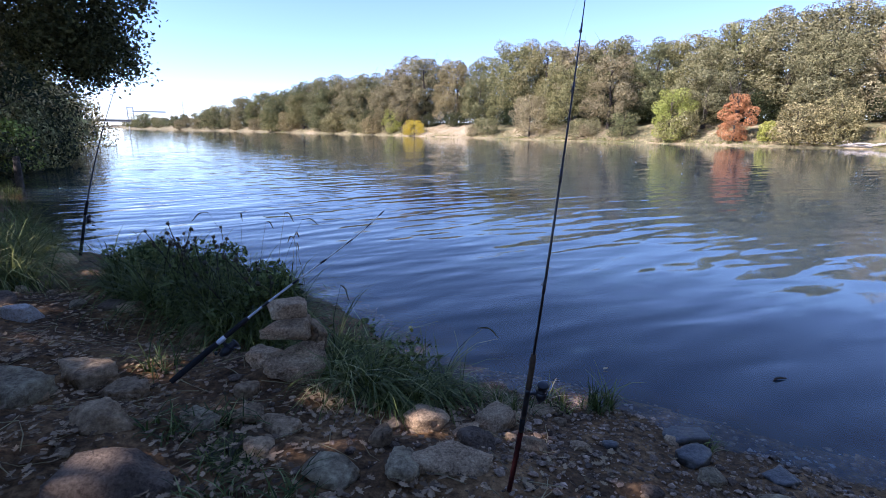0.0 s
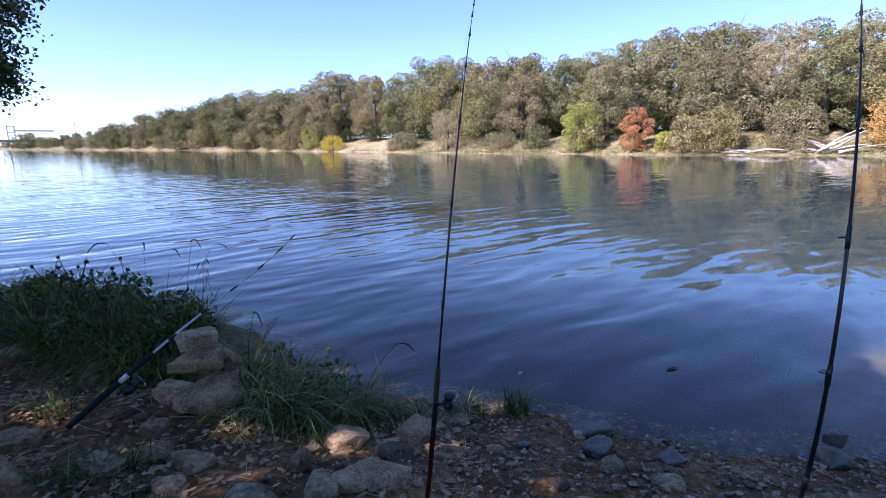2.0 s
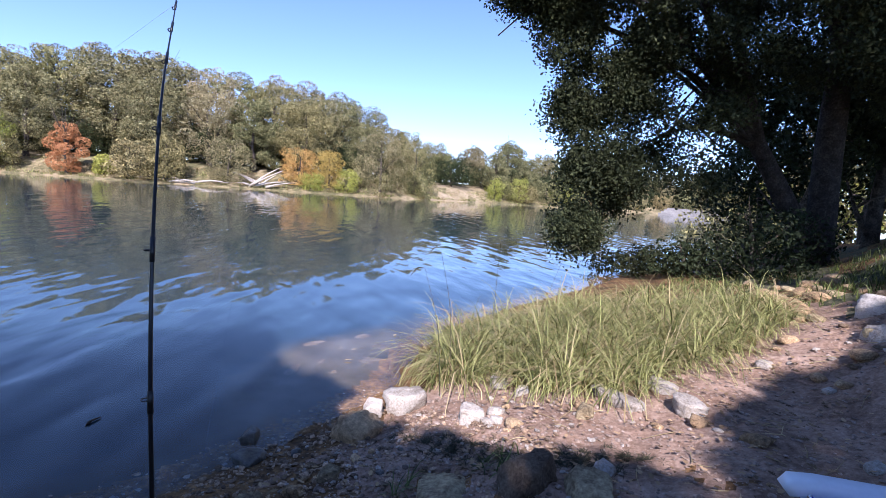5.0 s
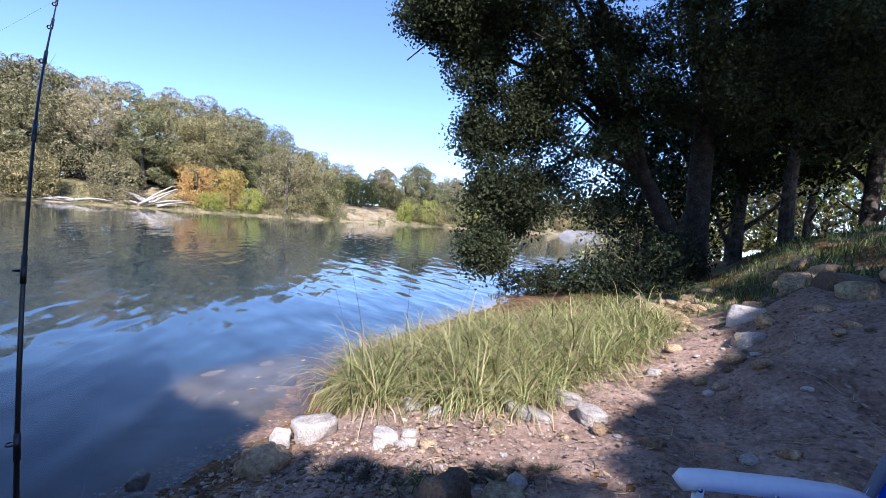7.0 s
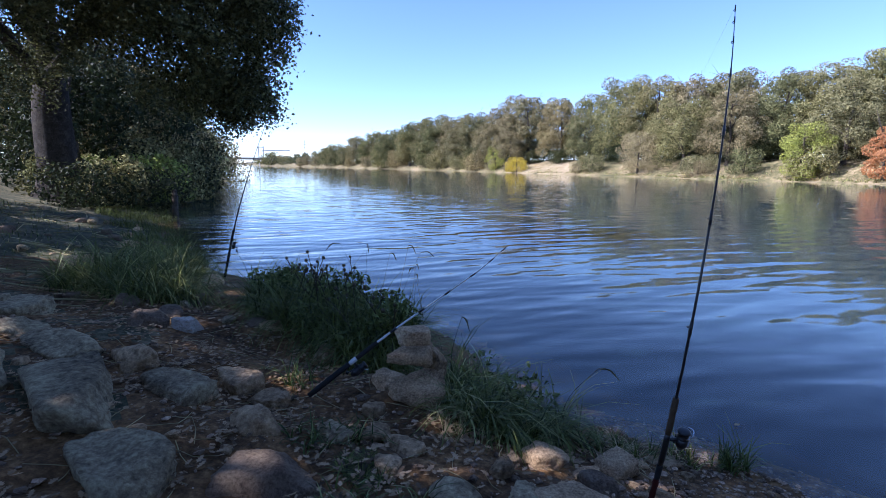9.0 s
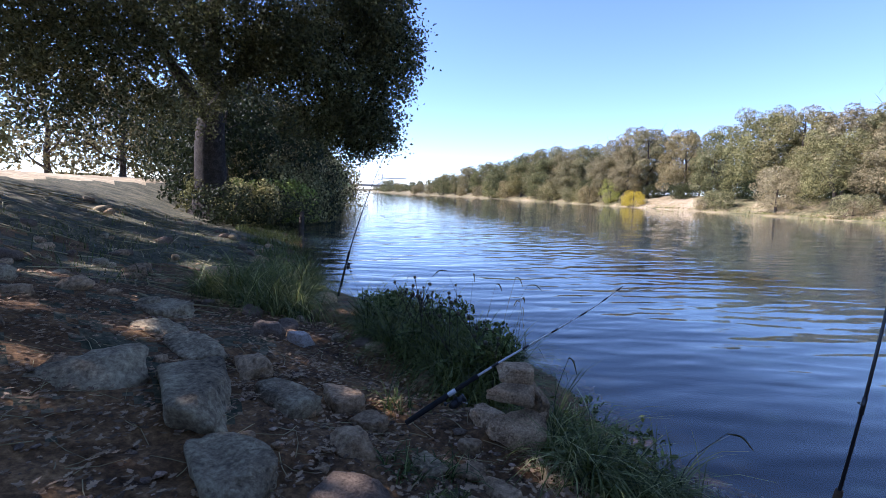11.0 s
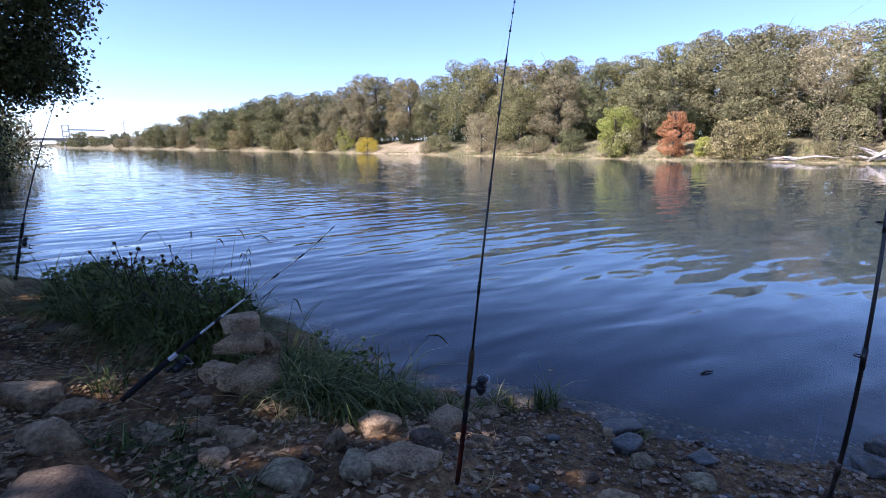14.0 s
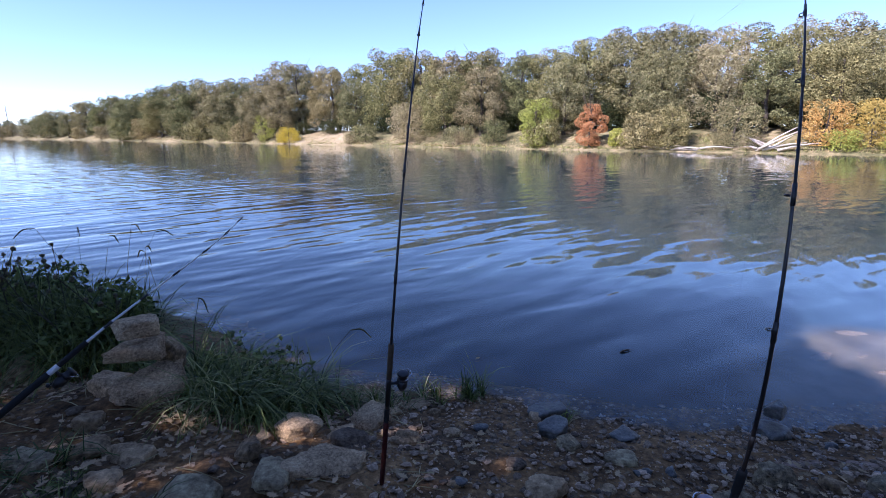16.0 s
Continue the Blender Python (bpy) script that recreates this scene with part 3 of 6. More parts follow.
SKYLINE = [(-33, 0.7), (-31.4, 0.9), (-29.4, 1.1), (-25.5, 1.8), (-22.5, 3.1), (-17.7, 4.3), (-14.6, 5.1), (-11.5, 5.6), (-8, 6.0), (-6, 6.2), (-4, 7.5), (-2.1, 8.2), (-0.5, 7.8), (1.2, 7.1), (3.4, 6.7), (4.6, 8.2), (6.2, 10.0), (9.5, 9.3),
           (12, 8.8), (15.6, 9.3), (19.2, 9.2), (23.5, 9.9), (27.8, 10.3), (33.4, 11.2), (37.8, 10.8), (41.4, 11.3), (44.9, 11.0), (49.5, 10.9), (53, 9.6), (55, 10.0), (57, 8.2), (59, 7.4), (62, 6.9), (64.5, 5.8), (66, 4.0), (67.4, 4.0), (69.3, 5.8), (72.4, 6.3), (78.5, 5.0), (82, 4.6), (90, 4.0), (110, 3.5)]
rng_t = random.Random(5)
used = set()


def put_tree(proto, x, y, height, turn, wide=1.0):
    z = gz(x, y) - 0.05
    k = height / 12.0
    m = pose(x, y, z, rng_t.uniform(-3, 3), rng_t.uniform(-3, 3), turn) @ Matrix.Diagonal((k * wide, k * wide, k, 1))
    if id(proto) not in used:
        used.add(id(proto))
        proto.matrix_world = m
        return proto
    c = copy_thing(proto, pose(0, 0, 0))
    c.matrix_world = m
    return c


for row, (inland, step, lower) in enumerate(((6.5, 6.8, 0.8), (14.0, 6.4, 1.0), (23.0, 8.0, 0.97))):
    bearing = -32.5 + row * 0.4
    while bearing < 104:
        x, y, d = far_place(bearing, inland + rng_t.uniform(-2.0, 2.0))
        el = np.interp(bearing, [a for a, _ in SKYLINE], [e for _, e in SKYLINE])
        top = 1.5 + d * math.tan(radians(el)) * lower * rng_t.uniform(0.9, 1.03)
        h = max(4.0, top - gz(x, y))
        skip = row == 0 and (2.5 < bearing < 11.0 or -3.2 < bearing < 2.0 or 21.0 < bearing < 25.5 or 26.8 < bearing < 33 or 64.0 < bearing < 69.5)
        skip = skip or (row == 1 and (66.4 < bearing < 67.2))
        if not skip:
            which = rng_t.choice((0, 0, 1, 1, 3, 3, 2, 4)) if not (37 < bearing < 43 and row < 2) else 5
            put_tree(kinds[which], x, y, h, rng_t.uniform(0, 360), rng_t.uniform(0.95, 1.3) * (1.25 if d > 150 else 1.0))
        bearing += step * (1.0 + max(0, d - 120) / 260) * rng_t.uniform(0.8, 1.2) / d * 57.3

# the plants that stand out on the far waterline: bearing, inland, height, width, leaves
SHRUBS = [("tan_bush", "dry tan willow bush at the far waterline", 8.8, 2.0, 7.0, 7.6, LEAF_TAN, 4200),
          ("green_tree", "bright yellow-green young tree at the far waterline", 23.2, 1.5, 6.6, 5.6, LEAF_BRIGHT, 3000),
          ("dead_tree", "dead rust-red tree leaning over the far waterline", 28.9, 1.2, 5.6, 3.9, LEAF_RUST, 2600),
          ("yellow_bush", "bright yellow bush on the far waterline", -4.0, 1.0, 3.6, 5.2, LEAF_YELLOW, 1500),
          ("green_bush", "yellow-green bush beside the yellow one", -6.3, 3.0, 6.0, 5.5, LEAF_BRIGHT, 1500),
          ("small_bush", "small yellow-green bush on the far bank", 31.6, 1.5, 2.4, 2.4, LEAF_BRIGHT, 700),
          ("dark_bush", "dark green bush on the far bank", 34.0, 2.0, 4.0, 5.0, LEAF_FAR, 1500),
          ("olive_bush", "olive bush on the far bank", 37.0, 2.0, 5.0, 5.0, LEAF_OLIVE, 1500),
          ("green_bush", "green bush over the far water", 42.5, 1.5, 5.5, 6.0, LEAF_FAR, 2000),
          ("orange_bush", "orange autumn bush on the far bank", 49.5, 2.0, 5.0, 5.5, LEAF_ORANGE, 1500),
          ("yellow_bush", "yellow and orange autumn bush on the far bank", 52.8, 1.6, 5.4, 4.6, LEAF_ORANGE, 1500),
          ("green_bush", "low green bush on the far waterline", 51.0, 0.8, 2.4, 3.6, LEAF_BRIGHT, 800),
          ("green_bush", "low green bush on the far waterline", 54.8, 0.8, 3.2, 3.6, LEAF_BRIGHT, 900),
          ("willow_tree", "drooping grey-green willow at the far waterline", 58.5, 2.0, 9.0, 9.0, LEAF_FAR, 3600),
          ("willow_tree", "drooping olive willow at the far waterline", 62.3, 2.5, 8.0, 7.0, LEAF_OLIVE, 3000),
          ("yellow_bush", "yellow-green bush on the sandy cove", 71.5, 1.5, 4.2, 3.2, LEAF_BRIGHT, 1000),
          ("yellow_bush", "yellow-green bush on the sandy cove", 74.2, 1.5, 4.6, 4.2, LEAF_BRIGHT, 1300),
          ("yellow_bush", "yellow-green bush on the sandy cove", 79.0, 1.5, 5.0, 6.0, LEAF_BRIGHT, 1500),
          ("olive_bush", "olive bush at the far waterline", -9.5, 2.0, 5.0, 7.0, LEAF_OLIVE, 1300),
          ("dark_bush", "dark green bush at the far waterline", -13.0, 2.0, 6.0, 8.0, LEAF_FAR, 1500),
          ("dark_bush", "dark bush under the oaks", 14.5, 2.0, 3.0, 6.0, LEAF_FAR, 1300),
          ("dark_bush", "dark bush under the oaks", 18.5, 2.5, 3.5, 5.0, LEAF_FAR, 1300),
          ("dark_bush", "low bush on the sandy far bank", 3.6, 4.0, 3.0, 3.4, LEAF_OLIVE, 700)]
for k, (name, text, bearing, inland, h, w, mat, count) in enumerate(SHRUBS):
    x, y, d = far_place(bearing, inland)
    t = far_tree(name, text, h, w, mat, int(count * 2.6), 0.18, 60 + k, "", 0.1, 0.03, "willow" in name)
    t.matrix_world = pose(x, y, gz(x, y) - 0.05, 0, 0, rng_t.uniform(0, 360))
    if name == "dead_tree":
        rr = random.Random(3)
        pcs = []
        for i in range(12):
            a = rr.uniform(0, 6.28)
            e = Vector((math.cos(a) * rr.uniform(0.3, 1.8), math.sin(a) * rr.uniform(0.3, 1.8), rr.uniform(4.6, 7.6)))
            pcs.append(tube(bezier([(0, 0, 2.5), (e.x * 0.3, e.y * 0.3, 4.4), e], 4), [0.075 - 0.0075 * j for j in range(9)], 5))
        part("bare_branch", mesh_of("bare_branch", *joined(pcs), BARK, True), t, "bare broken upper branches")

scrub = [far_tree("scrub_bush", "dull green scrub along the far waterline", 3.2, 4.4, m, 4800, 0.16, 160 + k, "scrub of the far bank", 0.1, 0.05)
         for k, m in enumerate((LEAF_FAR, LEAF_OLIVE, LEAF_FAR, LEAF_TAN))]
bearing = -31.0
while bearing < 95:
    inland = rng_t.uniform(0.6, 3.4)
    x, y, d = far_place(bearing, inland)
    if not (-3.4 < bearing < 2.2 or 5.0 < bearing < 11.2 or 11.5 < bearing < 14 or 17 < bearing < 21.8 or 25.5 < bearing < 34 or 37 < bearing < 41 or 43.5 < bearing < 48.5 or 64.5 < bearing < 70.5) and rng_t.random() < 0.85:
        put_tree(scrub[rng_t.choice((0, 0, 1, 2, 2, 1, 3 if bearing < 60 else 1))], x, y, 12 * rng_t.uniform(0.5, 1.5) * (1 + max(0, d - 100) / 150), rng_t.uniform(0, 360), 1.0)
    bearing += rng_t.uniform(2.6, 4.6) * (1 + max(0, d - 100) / 150) / d * 57.3

# added filler rows; their dark leaf colour stands in for shade under the oaks
understorey = far_tree("understorey_bush", "filler thicket under the far oaks, shade put into its leaf colour", 3.2, 4.6, LEAF_SHADE, 6000, 0.14, 167, "understorey of the far bank", 0.1, 0.03)
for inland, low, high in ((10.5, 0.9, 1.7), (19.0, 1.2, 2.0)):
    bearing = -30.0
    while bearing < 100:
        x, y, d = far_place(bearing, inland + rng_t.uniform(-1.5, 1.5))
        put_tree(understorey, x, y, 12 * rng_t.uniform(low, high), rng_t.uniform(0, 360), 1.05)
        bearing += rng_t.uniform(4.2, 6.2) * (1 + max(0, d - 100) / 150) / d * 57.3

def far_bank_grass(n, seed):
    """Dry and green tufts all along the foot of the far bank."""
    rng = np.random.RandomState(seed)
    brg = np.interp(rng.uniform(0, 1, n), [0, 0.12, 1], [-22, -6, 80])
    inland = 0.05 + 5.5 * rng.uniform(0, 1, n) ** 1.6
    d = np.interp(brg, [a for a, _ in FAR_PLAN], [q for _, q in FAR_PLAN]) + inland
    x, y = np.sin(np.radians(brg)) * d, np.cos(np.radians(brg)) * d
    keep = lumps(x, y, 5.0, seed) + 0.5 * rng.uniform(-1, 1, n) > -0.15
    x, y, inland = x[keep], y[keep], inland[keep]
    k = len(x)
    V, F = blades(np.stack([x, y, ground_height(x, y) - 0.03], 1), rng.uniform(0.25, 0.75, k) * np.where(inland < 1.2, 1.0, 0.6), rng.uniform(0.05, 0.1, k), 1.4, rng, 2)
    slots = np.repeat((lumps(x, y, 3.0, seed + 1) + 0.3 * rng.uniform(-1, 1, k) > np.where(inland < 1.0, 0.1, -0.12)).astype(int), 2)
    tagged(new("far_bank_tufts", mesh_of("far_bank_tufts", V, F, [GRASS_PALE, GRASS_DRY], True, slots)), "green and straw-coloured grass along the far waterline", "grass", kind="stuff")


# driftwood and a bleached fallen tree on the far waterline
def driftwood(bearing, text, pieces, seed, lift):
    rr = random.Random(seed)
    x, y, d = far_place(bearing, 0.4)
    root = thing("driftwood", (x, y, max(0.05, gz(x, y))), text, "driftwood", turn=-bearing)
    for _ in range(pieces):
        a = rr.uniform(-0.35, 0.35)
        L = rr.uniform(1.2, 4.2)
        p = Vector((rr.uniform(-2, 2), rr.uniform(-0.6, 0.6), rr.uniform(0.0, 0.35)))
        e = p + Vector((math.cos(a) * L * rr.choice((-1, 1)), math.sin(a) * L, rr.uniform(0, 1) * lift * L))
        q = p.lerp(e, 0.5) + Vector((0, 0, rr.uniform(-0.1, 0.3)))
        part("branch", mesh_of("branch", *tube(bezier([p, q, e], 3), [0.16 - 0.02 * j for j in range(7)], 6), DRIFTWOOD, True), root)


far_bank_grass(26000, 15)
driftwood(38.0, "pile of bleached driftwood on the far waterline", 9, 4, 0.12)
driftwood(44.6, "bleached fallen tree with bare white branches", 9, 6, 0.75)


# near oaks: real leaves
# the stretch of shore and shallows where unseen crowns are cut open to sun
SUNNY = [(2.98, 1.85), (2.72, 1.72), (2.5, 1.6), (2.48, 1.38), (2.66, 1.24), (2.6, 0.98), (2.52, 0.62), (2.4, 0.42), (2.6, 0.28), (2.74, 0.06), (2.62, -0.17), (2.4, -0.22), (2.55, -0.49), (2.79, -0.28), (3.29, -0.39), (3.55, -0.43),
         (4.2, -0.7), (4.55, -1.1), (6.2, -1.5), (8, -1.9), (11, 0), (8, 4.5), (4.4, 4.4), (3.7, 3.4), (3.14, 2.82), (2.98, 2.2)]


# round gaps cut in the unseen crowns to drop flecks of sun
FLECKS = [(-1.13, 1.58, 0.15), (-1.53, 2.47, 0.14), (-0.66, 2.16, 0.11), (-0.2, 2.0, 0.1), (0.1, 2.06, 0.09), (-2.9, 3.6, 0.14), (-3.4, 4.4, 0.2), (0.35, 2.5, 0.12),
          (-2.6, 2.9, 0.14), (-4.0, 3.7, 0.16), (-4.8, 4.6, 0.2), (-0.3, 2.55, 0.07), (2.0, 0.35, 0.12), (-6.4, 5.2, 0.4), (-8.6, 6.0, 0.5)]
FLECKS += [(-10.5, 7.0, 0.5), (-9.5, 8.0, 0.5), (-3.0, 2.2, 0.14), (-2.6, 1.5, 0.14), (-3.3, 1.8, 0.18), (-2.15, 1.3, 0.1), (-3.7, 2.8, 0.18), (-4.6, 2.6, 0.22), (-2.2, 2.6, 0.08),
          (-5.4, 3.4, 0.25), (5.3, -2.2, 0.3), (6.2, -2.7, 0.35), (4.8, -1.9, 0.16), (7.4, -3.2, 0.4), (0.15, 1.95, 0.07), (-0.35, 1.75, 0.07)]


def in_sun(x, y):
    inside = np.zeros(len(x), dtype=bool)
    for cx, cy, r in FLECKS:
        inside |= (x - cx) ** 2 + (y - cy) ** 2 < r * r
    for (ax, ay), (bx, by) in zip(SUNNY, SUNNY[1:] + SUNNY[:1]):
        cross = (ay > y) != (by > y)
        inside ^= cross & (x < (bx - ax) * (y - ay) / (by - ay + 1e-12) + ax)
    return inside


def oak(name, label, base, pieces, blobs, count, leaf, seed, mat=LEAF_OAK_SHADED, clump=9, shell=0.35, open_to_sun=False):
    rng = np.random.RandomState(seed)
    root = thing(name, base, label, "tree")
    part("trunk", mesh_of("trunk", *joined(pieces), SHADED_OAK_BARK, True), root)
    twig = blob_points(blobs, count // clump, rng, shell)
    pts = np.repeat(twig, clump, axis=0) + rng.normal(size=(len(twig) * clump, 3)) * leaf * (1.9 if clump < 20 else 1.6)
    if open_to_sun:
        w = pts + np.array(base)
        k = (w[:, 2] - 0.25) / SUN_DIR.z
        jit = rng.normal(size=(2, len(w))) * 0.045
        pts = pts[~in_sun(w[:, 0] - SUN_DIR.x * k + jit[0], w[:, 1] - SUN_DIR.y * k + jit[1])]
    v, f = leaf_arrays(pts, leaf, rng, 0.6)
    part("crown", mesh_of("crown", v, f, mat), root)
    return root


def polar(bearing, d, z=0.0):
    return Vector((math.sin(radians(bearing)) * d, math.cos(radians(bearing)) * d, z))


def many_blobs(rng, centre, size, n, r):
    out = []
    for _ in range(n):
        d = rng.normal(size=3)
        d = d / np.linalg.norm(d) * rng.uniform(0.3, 1.0) ** 0.5
        q = rng.uniform(*r)
        out.append((np.array(centre) + d * np.array(size), (q, q, q * 0.75)))
    return out


# the big oak of the upstream bank
rb = np.random.RandomState(11)
LB = polar(-50.1, 18.3)
LB.z = gz(LB.x, LB.y) - 0.1


def rel(base, bearing, d, z):
    return polar(bearing, d, z) - base


trunk = tube(bezier([(0, 0, 0), (0.02, 0.0, 1.0), (-0.05, 0.05, 2.6), (0.1, 0.1, 4.4), (0.2, 0.0, 7.5)], 5),
             [1.1, 0.8, 0.62, 0.56, 0.53, 0.51, 0.5, 0.49, 0.48, 0.47, 0.45, 0.43, 0.4, 0.3, 0.27, 0.24, 0.21, 0.18, 0.15, 0.12, 0.1], 14)
limbs = [trunk]
for k, (brg_, d, z, r) in enumerate(((-42, 12.0, 5.0, 0.2), (-37, 12.5, 5.2, 0.16), (-47, 11.0, 8.0, 0.2), (-60, 12.5, 6.0, 0.2), (-66, 14.5, 7.5, 0.2), (-50, 18.5, 7.5, 0.2), (-37, 14.5, 4.6, 0.12), (-58, 9.5, 7.5, 0.16))):
    e = rel(LB, brg_, d, z)
    s0 = Vector((0, 0, 3.2 + 0.35 * (k % 4)))
    ll = bezier([s0, s0.lerp(e, 0.5) + Vector((0, 0, 0.7)), e], 5)
    limbs.append(tube(ll, [r * (1 - 0.085 * j) for j in range(len(ll))], 7))
    for j in (4, 6, 8):
        t2 = ll[j] + Vector((rb.uniform(-1.3, 1.3), rb.uniform(-1.3, 1.3), rb.uniform(-1.2, 1.0)))
        limbs.append(tube([ll[j], ll[j].lerp(t2, 0.5), t2], [r * 0.4, r * 0.25, 0.015], 5))
blobs = []
for brg_, d, z, size, n in ((-41.0, 12.5, 5.6, (1.9, 1.9, 1.6), 18), (-36.4, 12.0, 4.6, (0.8, 0.8, 1.7), 15), (-38.2, 12.0, 4.2, (0.7, 0.7, 1.0), 8), (-34.9, 12.0, 5.5, (0.6, 0.6, 1.5), 11), (-33.4, 12.0, 5.3, (0.5, 0.5, 1.4), 9), (-33.6, 12.0, 3.6, (0.5, 0.5, 0.8), 8), (-32.6, 12.0, 4.6, (0.35, 0.35, 0.7), 6), (-33.8, 12.0, 2.95, (0.45, 0.45, 0.55), 8), (-37.0, 12.5, 3.2, (0.6, 0.6, 0.5), 8), (-46, 12.5, 6.0, (2.4, 2.4, 1.9), 22), (-58, 12.5, 5.6, (2.6, 2.6, 2.2), 24),
                            (-52, 14.5, 6.6, (4.2, 4.2, 2.2), 26), (-66, 13.5, 5.4, (3.0, 3.0, 2.3), 22), (-43.5, 14.0, 3.9, (1.9, 1.9, 1.1), 14), (-57, 15.5, 3.9, (2.2, 2.2, 1.3), 14), (-64, 12.0, 3.4, (1.4, 1.4, 1.0), 9), (-47, 12.0, 4.6, (1.6, 1.6, 1.0), 10), (-60, 10.0, 5.2, (1.6, 1.6, 1.2), 10)):
    blobs += many_blobs(rb, rel(LB, brg_, d, z), size, n, (0.5, 1.0))
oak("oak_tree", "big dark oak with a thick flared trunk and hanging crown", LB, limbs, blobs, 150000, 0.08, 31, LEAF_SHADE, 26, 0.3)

# the big oak of the downstream bank, with a leaning second stem
RB = polar(102.8, 12.0)
RB.z = gz(RB.x, RB.y) - 0.1
rb = np.random.RandomState(12)
limbs = [tube(bezier([(0, 0, 0), (0, 0, 0.8), (0.03, 0.05, 2.2), (-0.05, 0.1, 4.0), (0.05, 0.2, 7.2)], 5),
              [0.5, 0.38, 0.31, 0.27, 0.26, 0.255, 0.25, 0.245, 0.24, 0.235, 0.23, 0.225, 0.22, 0.21, 0.2, 0.19, 0.17, 0.15, 0.13, 0.11, 0.09], 12)]
lean = rel(RB, 95.0, 11.4, 3.6)
ll = bezier([(0.0, 0.05, 0.25), rel(RB, 100.4, 11.8, 1.6), lean, rel(RB, 91.0, 10.6, 5.2)], 5)
limbs.append(tube(ll, [0.24 - 0.011 * j for j in range(len(ll))], 9))
for k, (brg_, d, z, r) in enumerate(((84, 10.5, 4.4, 0.11), (80, 9.5, 5.4, 0.11), (88, 9.0, 6.4, 0.13), (95, 9.0, 7.0, 0.15), (108, 10, 6.0, 0.15), (114, 11, 5.5, 0.15), (104, 15, 6.5, 0.15), (86, 10.8, 2.6, 0.08), (82, 8.6, 6.6, 0.1), (72, 9.2, 5.0, 0.06), (78, 9.6, 4.8, 0.07))):
    e = rel(RB, brg_, d, z)
    s0 = Vector(ll[8]) if brg_ < 92 else Vector((0, 0, 2.8 + 0.3 * k % 2))
    l2 = bezier([s0, s0.lerp(e, 0.5) + Vector((0, 0, 0.4)), e], 5)
    limbs.append(tube(l2, [r * (1 - 0.085 * j) for j in range(len(l2))], 6))
    for j in (3, 5, 7, 9):
        t2 = l2[j] + Vector((rb.uniform(-1, 1), rb.uniform(-1, 1), rb.uniform(-0.9, 0.9)))
        limbs.append(tube([l2[j], l2[j].lerp(t2, 0.5), t2], [r * 0.35, r * 0.22, 0.012], 5))
blobs = []
for brg_, d, z, size, n in ((77.0, 9.6, 4.5, (0.35, 0.35, 0.45), 8), (77.6, 9.8, 3.2, (0.25, 0.25, 0.5), 6), (79.0, 9.8, 2.0, (0.25, 0.25, 0.5), 6), (79.4, 9.9, 1.0, (0.3, 0.3, 0.35), 6), (75.4, 9.4, 4.75, (0.3, 0.3, 0.3), 5), (70.4, 9.2, 5.1, (0.3, 0.3, 0.1), 2), (72.4, 9.2, 5.05, (0.35, 0.35, 0.14), 3), (74, 9.2, 5.1, (0.4, 0.4, 0.2), 6), (83, 10.5, 3.4, (0.9, 0.9, 1.6), 13), (86, 10.5, 1.9, (0.9, 1.0, 1.0), 9), (79.5, 10.0, 3.5, (0.55, 0.6, 0.6), 6), (88, 10.5, 3.9, (1.3, 1.3, 1.3), 13), (84, 9.5, 5.6, (1.3, 1.3, 1.0), 11), (79, 8.8, 5.6, (0.9, 0.9, 0.5), 6),
                            (92, 10, 5.4, (1.8, 1.8, 1.5), 16), (99, 10.5, 5.2, (2.0, 2.0, 1.7), 18), (106, 11, 5.2, (2.2, 2.2, 1.9), 18), (114, 11, 5.4, (2.5, 2.5, 2.0), 18), (103, 13, 7.0, (4, 4, 2.0), 18), (90, 9.5, 7.4, (2.4, 2.4, 1.0), 10), (122, 10, 6.0, (3, 3, 2), 14)):
    blobs += many_blobs(rb, rel(RB, brg_ + (2.0 if brg_ < 90 else 0.5), d, z), size, int(n * 1.5), (0.2, 0.52))
oak("oak_tree", "big dark oak with a leaning second stem over the water", RB, limbs, blobs, 250000, 0.066, 32, LEAF_OAK_SHADED, 26, 0.2)

# unseen oaks behind the bank, whose crowns are laid to throw the shade over the shore; the sun comes through cut gaps
rb = np.random.RandomState(13)
SHADY = []
for i in range(-15, 8):
    for j in range(-4, 13):
        x, y = 0.85 * i + 0.22 * math.sin(3.1 * j), 0.82 * j + 0.22 * math.sin(2.3 * i)
        s0 = side_distance(np.array([x]), np.array([y]), NEAR_SHORE)[0]
        if -1.9 < s0 < 4.0 and x > -12.5 and y < 9.6 and not in_sun(np.array([x]), np.array([y]))[0]:
            SHADY.append(Vector((x, y, max(0.0, gz(x, y)))))
for k, (x, y, sx, sy, n, cnt) in enumerate(((-10.5, -2.4, 6.5, 5.5, 14, 38000), (-2.0, -5.5, 5.0, 3.6, 22, 22000))):
    base = Vector((x - 1.0, y - 3.0, gz(x - 1.0, y - 3.0) - 0.1))
    pcs, ends = limb_pieces((0, 0, 0), (0.6, 1.0, 6.5), 0.4, random.Random(k), 7, 3.0, 0.4)
    bl = [q for q in many_blobs(rb, (1.0, 3.0, 6.0), (sx, sy, 1.6), n, (0.7, 1.2))]
    for p in SHADY:
        c = p + SUN_DIR * (9.5 + 0.7 * math.sin(7 * p.x + 3 * p.y))
        if (k == 0) == (c.x < -5.2):
            bl.append((np.array(c - base), (0.9, 0.9, 0.65)))
    oak("oak_tree", "unseen oak behind the bank, crown shaped to shade the shore", base, pcs, bl, cnt, 0.2, 41 + k, open_to_sun=True)

